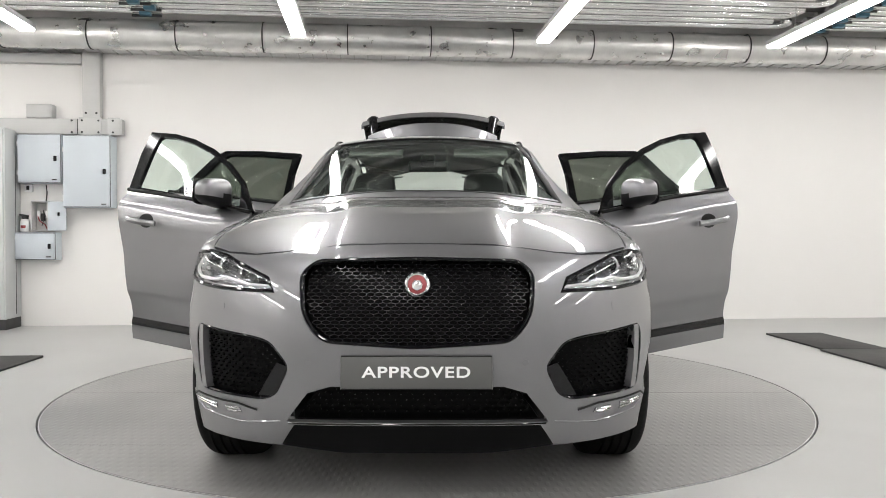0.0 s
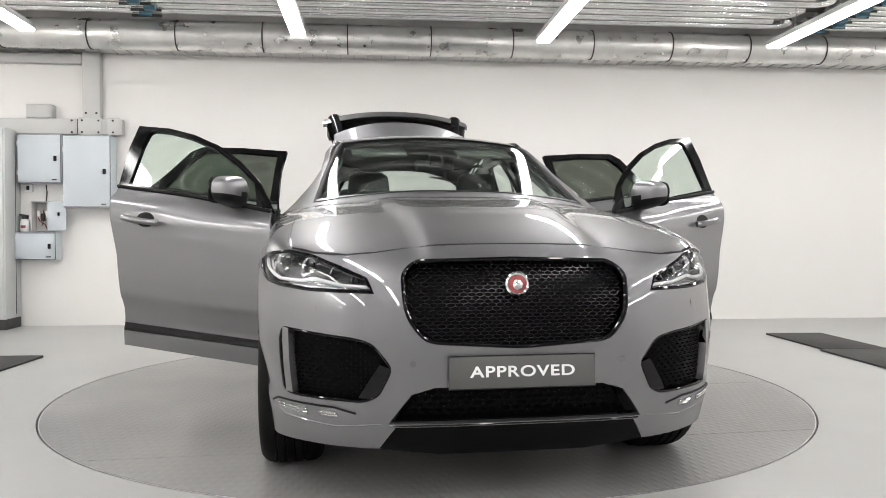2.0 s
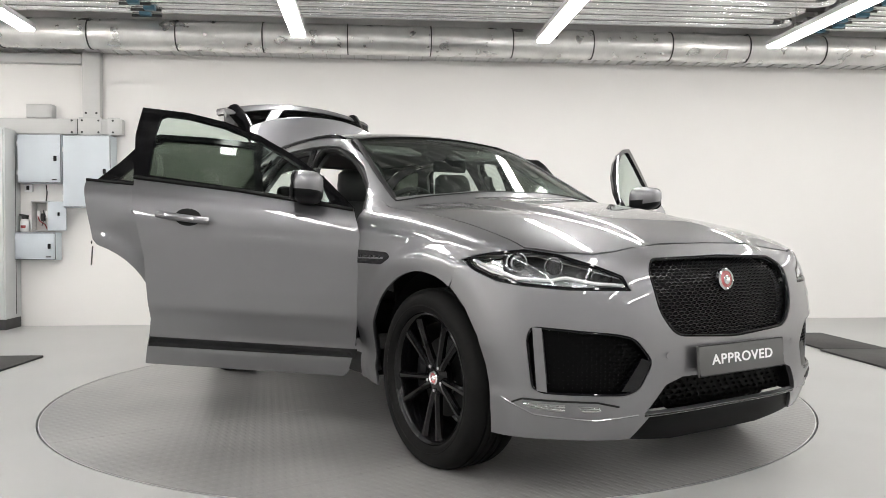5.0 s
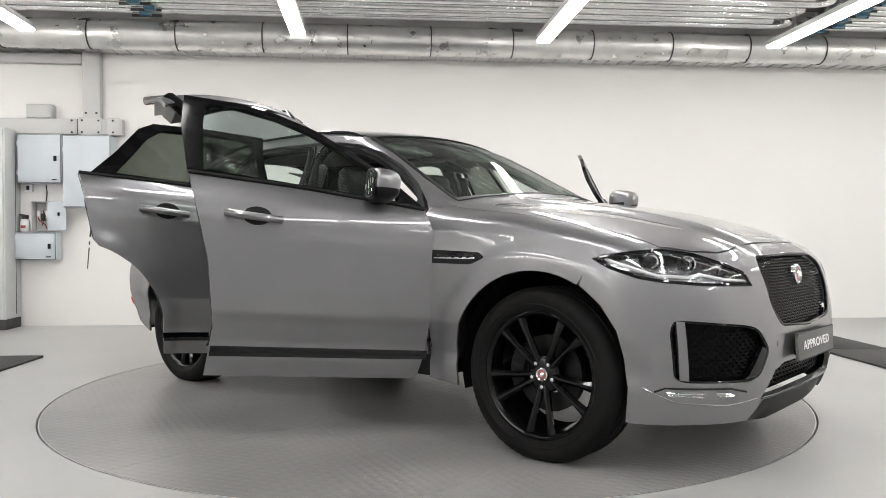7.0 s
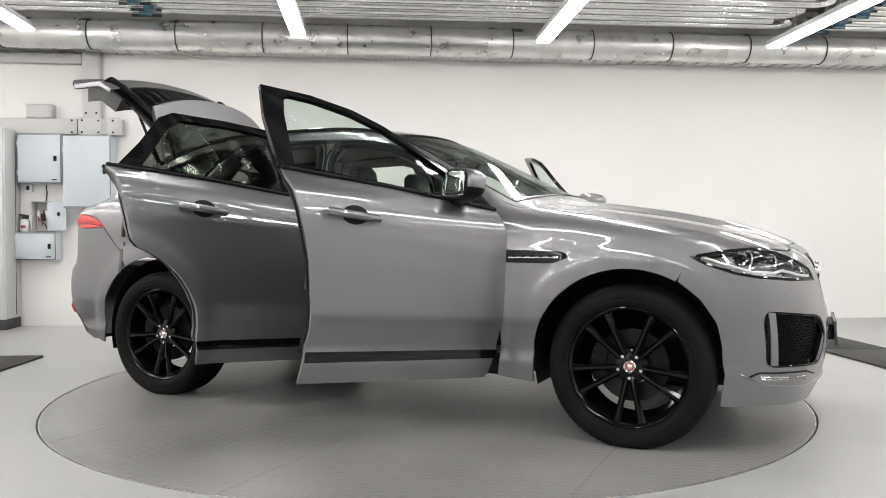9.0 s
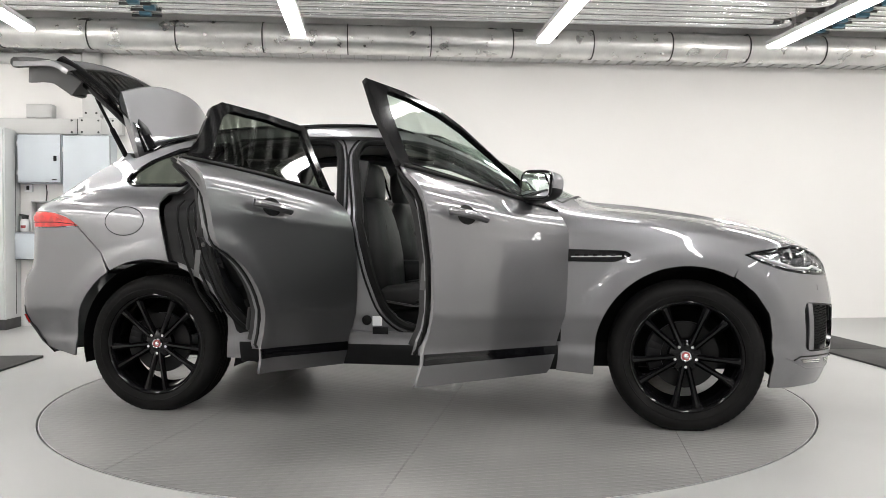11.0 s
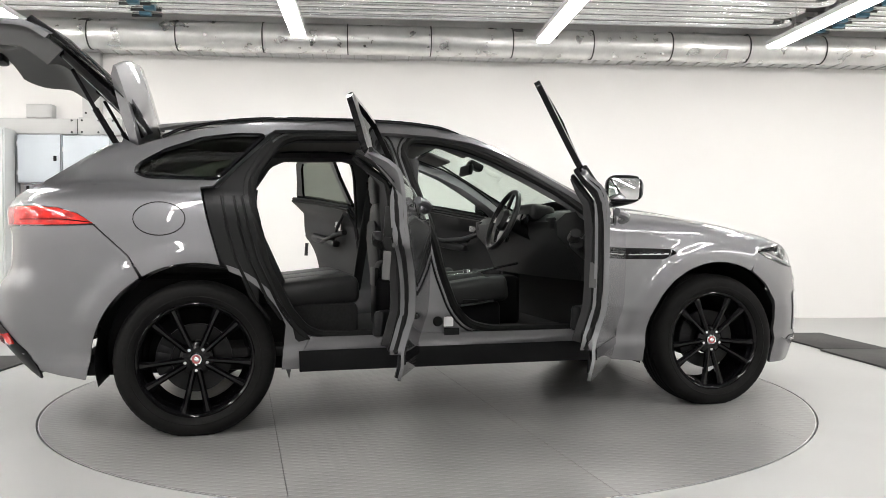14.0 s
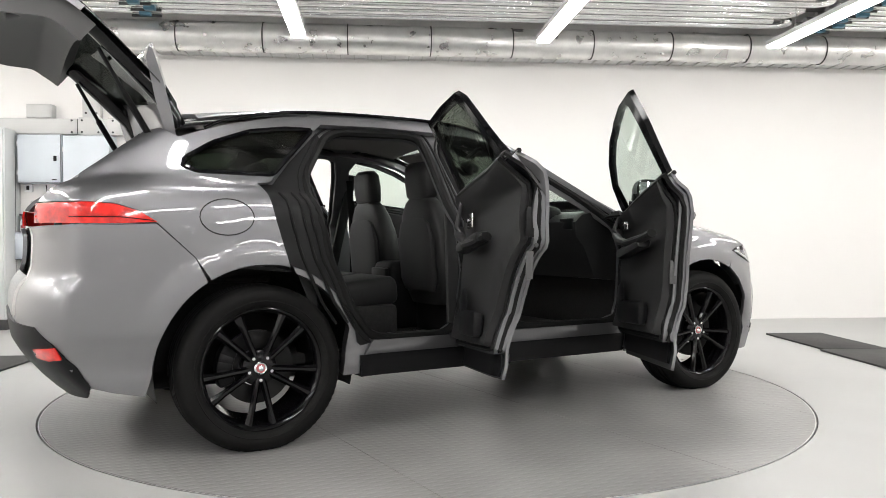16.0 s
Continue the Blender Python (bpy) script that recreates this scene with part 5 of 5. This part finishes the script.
def interior():
    part("cabin_floor", block((2.1, 1.62, 0.05), (-0.22, 0, 0.385), 0.01), CARPET, car, "black carpeted cabin floor")
    part("bulkhead", block((0.05, 1.50, 0.75), (0.90, 0, 0.74), 0.01), CARPET, car)
    # plain black box added inside the engine bay to block light and view
    part("engine_bay_blocker", block((1.0, 1.0, 0.62), (1.42, 0, 0.66), 0.03), BLACKP, car)
    part("underbody", block((4.0, 1.0, 0.12), (0, 0, 0.30), 0.03), BLACKP, car, "dark underbody tray")
    part("underbody_middle", block((1.75, 1.72, 0.10), (-0.03, 0, 0.325), 0.03), BLACKP, car)
    for x in (FRONT_X, REAR_X):
        part("axle", tube([(x, -0.72, AXLE_Z), (x, 0.72, AXLE_Z)], 0.05, 10), BLACKP, car)
    seat(0.02, -0.37, "driver_seat", "black leather driver seat", -1)
    seat(0.02, 0.37, "passenger_seat", "black leather front passenger seat", 1)
    # rear bench
    b = new("rear_bench")
    b.parent = car
    tagged(b, "black leather rear bench with three head restraints")
    for k in (-0.42, 0.0, 0.42):
        part("cushion", block((0.50, 0.43 if k else 0.40, 0.16), pose(-0.80, k, 0.66, 0, -6, 0), 0.05, 3), LEATHER, b, "", 60)
        part("backrest", block((0.14, 0.43 if k else 0.40, 0.58), pose(-1.12, k, 0.93, 0, -24, 0), 0.05, 3), LEATHER, b, "", 60)
        part("head_restraint", block((0.09, 0.24, 0.15), pose(-1.27, k, 1.275 if k else 1.20, 0, -14, 0), 0.04, 3), LEATHER, b, "", 60)
    part("bench_base", block((0.55, 1.3, 0.22), pose(-0.84, 0, 0.50), 0.03), CARPET, b)
    # dashboard
    d = new("dashboard")
    d.parent = car
    tagged(d, "black dashboard with driver screen and centre console")
    prof = [(0.92, 1.120), (0.74, 1.130), (0.60, 1.105), (0.545, 1.06), (0.55, 0.98), (0.62, 0.90), (0.70, 0.72), (0.92, 0.70)]
    n = 13
    v = [(x - 0.05 * (1 - (2 * j / (n - 1) - 1) ** 2) * (x < 0.8), 0.78 * (2 * j / (n - 1) - 1), z) for x, z in prof for j in range(n)]
    k = len(prof)
    f = [(i * n + j, i * n + j + 1, ((i + 1) % k) * n + j + 1, ((i + 1) % k) * n + j) for i in range(k) for j in range(n - 1)]
    f += [tuple(i * n for i in range(k)), tuple(i * n + n - 1 for i in range(k - 1, -1, -1))]
    link("dash_pad", v, f, LEATHER, d, "", True, None, 50)
    part("instrument_hood", block((0.16, 0.36, 0.10), pose(0.56, -0.37, 1.115, 0, 10, 0), 0.035, 3), LEATHER, d)
    part("instrument_screen", block((0.008, 0.30, 0.09), pose(0.478, -0.37, 1.09, 0, 14, 0), 0.006), SCREEN, d)
    part("centre_screen", block((0.012, 0.28, 0.13), pose(0.49, 0, 1.00, 0, 12, 0), 0.006), SCREEN, d)
    for y in (-0.70, 0.70, -0.09, 0.09):
        part("air_vent", block((0.02, 0.12, 0.07), pose(0.50 if abs(y) < 0.3 else 0.545, y, 1.085 if abs(y) < 0.3 else 1.05), 0.012), BLACKP, d, "black air vent")
    co = block((0.95, 0.26, 0.32), pose(0.10, 0, 0.56), 0.04, 3)
    add_box(co, (0.35, 0.24, 0.16), pose(-0.18, 0, 0.74), 0.04, 3)
    part("centre_console", co, BLACKP, d, "black centre console")
    part("console_trim", tube([(0.55, -0.125, 0.80), (0.20, -0.135, 0.735), (0.0, -0.135, 0.73), (0.15, -0.132, 0.66), (0.45, -0.13, 0.66)], 0.008, 6), STEEL, d, "bright console strip")
    part("rear_vents", block((0.03, 0.20, 0.12), pose(-0.365, 0, 0.72), 0.01), DISC, d, "rear air vents of the console")
    part("gear_selector", add_lathe(bmesh.new(), [(0, 0.03), (0.03, 0.03), (0.032, 0)], 20, Matrix.Translation((0.25, 0, 0.73))), STEEL, d)
    # steering wheel
    sw = new("steering_wheel")
    sw.parent = car
    tagged(sw, "black leather steering wheel with grey spokes")
    sw.matrix_basis = Matrix.Translation((0.365, -0.375, 1.075)) @ Matrix.Rotation(radians(-66), 4, "Y")
    ring = [(0.185 * math.cos(a), 0.185 * math.sin(a), 0) for a in np.linspace(0, 2 * math.pi, 41)[:-1]]
    part("grip", tube(ring, 0.017, 10, True), LEATHER, sw)
    hub = add_lathe(bmesh.new(), [(0, 0.03), (0.055, 0.025), (0.075, 0.0), (0.05, -0.05), (0, -0.06)], 24)
    part("boss", hub, LEATHER, sw)
    for a in (0, 180, 270):
        part("spoke", block((0.115, 0.045, 0.016), Matrix.Rotation(radians(a + 90), 4, "Z") @ pose(0.12, 0, 0.0), 0.006), STEEL if a != 270 else BLACKP, sw)
    part("column", tube([(0, 0, -0.05), (0, 0, -0.24)], 0.045, 12), BLACKP, sw)
    part("rear_view_mirror", block((0.03, 0.24, 0.07), pose(0.24, 0.0, 1.405, 0, 8, 0), 0.015, 3), BLACKP, car, "black interior mirror")
    part("mirror_mount", block((0.10, 0.09, 0.05), pose(0.30, 0, 1.435, 0, 25, 0), 0.015), BLACKP, car)
    for hand in (-1, 1):
        chart = RIGHT if hand < 0 else LEFT
        part("sun_visor", block((0.16, 0.34, 0.02), pose(0.10, hand * 0.33, 1.50, 0, 20, 0), 0.008), HEADL, car)
        panel("load_side_lining", chart, [(-1.10, 0.55), (-1.10, 1.22), (-2.0, 1.22), (-2.0, 0.75), (-1.7, 0.85), (-1.2, 0.80)], TRIMG, car, step=0.08, thick=0.02, inset=0.15)
        panel("pillar_trim", chart, [(-1.16, 1.22), (-1.00, 1.50), (-1.02, 1.545), (-1.60, 1.53), (-1.85, 1.40), (-1.95, 1.25), (-1.9, 1.22)], TRIMG, car, holes=[shrink(QUARTER_PANE, -0.02)], step=0.08, thick=0.01, inset=0.07)
        part("belt_strap", tube([(-0.30, hand * 0.62, 1.36), (-0.24, hand * 0.70, 0.95), (-0.22, hand * 0.74, 0.50)], 0.022, 6, flat=0.15), SEAL, car, "black seat belt strap")
        part("pillar_lining", block((0.07, 0.03, 0.92), pose(-0.315, hand * 0.775, 0.96, hand * 14, 7, 0), 0.012), TRIMG, car)


skin_panels()
for side_hand in (-1, 1):
    make_door(side_hand, False)
    make_door(side_hand, True)
front_end()
rear_end()
tailgate()
for wheel_x in (FRONT_X, REAR_X):
    for side_hand in (-1, 1):
        make_wheel(wheel_x, side_hand)
interior()


# ---------------------------------------------------------------- electrical gear on the back wall
def wall_box(name, label, x0, x1, z0, z1, deep, lock_right=True, category="electrical box", mat=None, group=""):
    """Steel enclosure on the wall: body, door with a reveal, lock, hinges."""
    w, h = x1 - x0, z1 - z0
    b = thing(name, label, category, ROOM @ Matrix.Translation(((x0 + x1) / 2, 0, (z0 + z1) / 2)), group)
    part("box_body", block((w, deep, h), (0, -deep / 2, 0), 0.008), mat or BOXG, b)
    part("box_door", block((w - 0.02, 0.02, h - 0.02), (0, -deep - 0.011, 0), 0.006), mat or BOXG, b)
    k = 1 if lock_right else -1
    part("lock", block((0.03, 0.02, 0.055), (k * (w / 2 - 0.06), -deep - 0.028, 0.0), 0.006), BLACKP, b, "black door lock")
    for z in (-0.3, 0.3):
        part("hinge", block((0.012, 0.015, 0.05), (-k * (w / 2 - 0.004), -deep - 0.01, z * h), 0.003), ZINC, b)
    part("door_gap", block((w - 0.012, 0.003, h - 0.012), (0, -deep - 0.0005, 0)), BAND, b)
    part("rating_label", block((0.05, 0.002, 0.012), (k * (w / 2 - 0.07), -deep - 0.0225, -h / 2 + 0.035)), BAND, b)
    return b


wall_box("distribution_box", "pale grey steel distribution box on the wall", -4.40, -3.945, 1.54, 2.06, 0.17, True, group="wall boxes")
wall_box("distribution_box", "tall pale grey steel distribution box on the wall", -3.925, -3.43, 1.28, 2.05, 0.20, True, group="wall boxes")
wall_box("meter_box", "small pale grey box below the others", -4.435, -4.015, 0.72, 1.015, 0.16, True, group="wall boxes")


def open_box():
    b = thing("control_box", "small open grey control box with its door swung aside", "electrical box", ROOM @ Matrix.Translation((-4.19, 0, 1.19)))
    for s, at in (((0.17, 0.14, 0.012), (0, -0.07, 0.155)), ((0.17, 0.14, 0.012), (0, -0.07, -0.155)), ((0.012, 0.14, 0.32), (-0.085, -0.07, 0)), ((0.012, 0.14, 0.32), (0.085, -0.07, 0)), ((0.17, 0.01, 0.32), (0, -0.006, 0))):
        part("box_side", block(s, at, 0.003), TRUNK, b)
    part("box_door", block((0.185, 0.02, 0.31), pose(0.185, -0.15, 0, 0, 0, 4), 0.005), BOXG, b, "open box door")
    for i in range(3):
        part("relay", block((0.032, 0.05, 0.08), (-0.045 + 0.042 * i, -0.04, 0.02 - 0.03 * (i % 2)), 0.005), BAND if i % 2 else WHITEP, b)
    part("wire", tube([(-0.05, -0.06, 0.0), (-0.02, -0.09, -0.05), (0.03, -0.07, -0.09), (0.04, -0.03, -0.15)], 0.006, 6), RED, b)
    part("wire", tube([(0.0, -0.05, 0.06), (0.04, -0.09, 0.0), (0.0, -0.08, -0.10)], 0.006, 6), BAND, b)
    part("lead", tube([(0.02, -0.02, 0.16), (0.03, -0.015, 0.25), (0.02, -0.012, 0.34)], 0.007, 6), BAND, b)
    part("door_lock", block((0.02, 0.015, 0.04), pose(0.205, -0.165, 0.02), 0.004), BLACKP, b)


open_box()


def spray_bottle():
    """White can with a dark cap, kept on the lower box."""
    b = thing("spray_can", "small white can with a dark cap on the lower box", "can", ROOM @ Matrix.Translation((-4.36, -0.09, 1.026)))
    part("can_body", add_lathe(bmesh.new(), [(0, 0), (0.042, 0), (0.046, 0.01), (0.046, 0.11), (0.03, 0.13), (0.03, 0.135)], 20), WHITEP, b)
    part("cap", add_lathe(bmesh.new(), [(0.034, 0.133), (0.034, 0.16), (0.02, 0.175), (0, 0.175)], 18), BAND, b)
    part("lever", block((0.10, 0.02, 0.02), pose(-0.01, 0, 0.172, 0, 10, 0), 0.006), BAND, b)
    part("print_bar", block((0.05, 0.004, 0.03), (0, -0.046, 0.05), 0.001), RED, b)


spray_bottle()


def socket():
    b = thing("wall_socket", "small white surface-mounted switch", "switch", ROOM @ Matrix.Translation((-4.345, 0, 1.495)))
    part("back_box", block((0.085, 0.045, 0.085), (0, -0.023, 0), 0.008), WHITEP, b)
    part("rocker", block((0.03, 0.012, 0.045), (0, -0.05, 0), 0.004), BLACKP, b)


socket()


def trunking():
    t = thing("cable_trunking", "pale grey metal cable trunking with bolted joint plates", "trunking", ROOM)
    part("level_run", block((2.3, 0.12, 0.165), (-4.49, -0.06, 2.152), 0.006), TRUNK, t)
    part("riser", block((0.185, 0.10, 0.74), (-3.665, -0.05, 2.60), 0.006), TRUNK, t)
    part("upper_run", block((2.2, 0.10, 0.10), (-4.86, -0.05, 2.88), 0.006), TRUNK, t)
    for x in (-3.665, -3.42):
        part("joint_plate", block((0.24 if x < -3.5 else 0.13, 0.012, 0.185), (x, -0.127, 2.155), 0.004), ZINC if x < -4 else TRUNK, t)
    part("joint_line", block((0.006, 0.004, 0.165), (-3.80, -0.1215, 2.152)), BAND, t)
    for x, z in ((-3.75, 2.09), (-3.75, 2.215), (-3.58, 2.09), (-3.58, 2.215), (-3.43, 2.09), (-3.43, 2.215), (-3.86, 2.09), (-3.86, 2.215)):
        part("bolt", add_lathe(bmesh.new(), [(0, 0.01), (0.010, 0.008), (0.012, 0)], 8, Matrix.Translation((x, -0.132 if x > -3.8 else -0.12, z)) @ Matrix.Rotation(radians(90), 4, "X")), BAND, t)
    for x in (-3.72, -3.61):
        part("bolt", add_lathe(bmesh.new(), [(0, 0.01), (0.010, 0.008), (0.012, 0)], 8, Matrix.Translation((x, -0.10, 2.30)) @ Matrix.Rotation(radians(90), 4, "X")), BAND, t)
    j = thing("junction_box", "small grey junction box on top of the trunking", "junction box", ROOM @ Matrix.Translation((-4.19, 0, 2.31)))
    part("box_body", block((0.26, 0.13, 0.15), (0, -0.065, 0), 0.006), TRUNK, j)
    part("box_lid", block((0.25, 0.012, 0.14), (0, -0.137, 0), 0.004), TRUNK, j)


trunking()


def tall_cabinet():
    c = thing("tall_cabinet", "tall grey steel cabinet with a black plinth against the wall", "cabinet", ROOM @ Matrix.Translation((-4.86, -0.20, 0)))
    part("cabinet_body", block((0.86, 0.36, 1.99), (0, 0, 1.105), 0.01), CABG, c)
    part("plinth", block((0.85, 0.35, 0.11), (0, 0, 0.055), 0.004), BAND, c, "black plinth")
    part("cabinet_door", block((0.83, 0.02, 1.95), (0, -0.191, 1.105), 0.006), CABG, c)
    part("cabinet_handle", block((0.02, 0.03, 0.14), (0.34, -0.21, 1.1), 0.006), BLACKP, c)
    part("side_seam", block((0.004, 0.006, 1.9), (0.431, 0.05, 1.1)), JAMB, c)


tall_cabinet()
part_socket = thing("floor_outlet", "small white outlet near the foot of the back wall", "socket", ROOM @ Matrix.Translation((3.25, 0, 0.50)))
part("outlet_plate", block((0.085, 0.02, 0.085), (0, -0.01, 0), 0.006), WHITEP, part_socket)


# ---------------------------------------------------------------- what moves
def motions():
    """The turntable carries the car round, gathering speed in the first seconds."""
    turn = [(0.0, -0.95), (0.25, -0.38), (0.5, 0.35), (0.75, 1.24), (1.0, 2.27), (1.5, 4.88), (2.0, 8.22), (2.5, 12.12)]
    turn += [(2.5 + 0.5 * k, 12.12 + 3.977 * k) for k in range(1, 28)]
    walk(turntable, [(t, pose(0, 0, 0, 0, 0, a - 90)) for t, a in turn])
    walk(car, [(t, pose(0, 0, 0, 0, 0, a - 90) @ Matrix.Translation((0, -0.009, 0))) for t, a in turn])


motions()
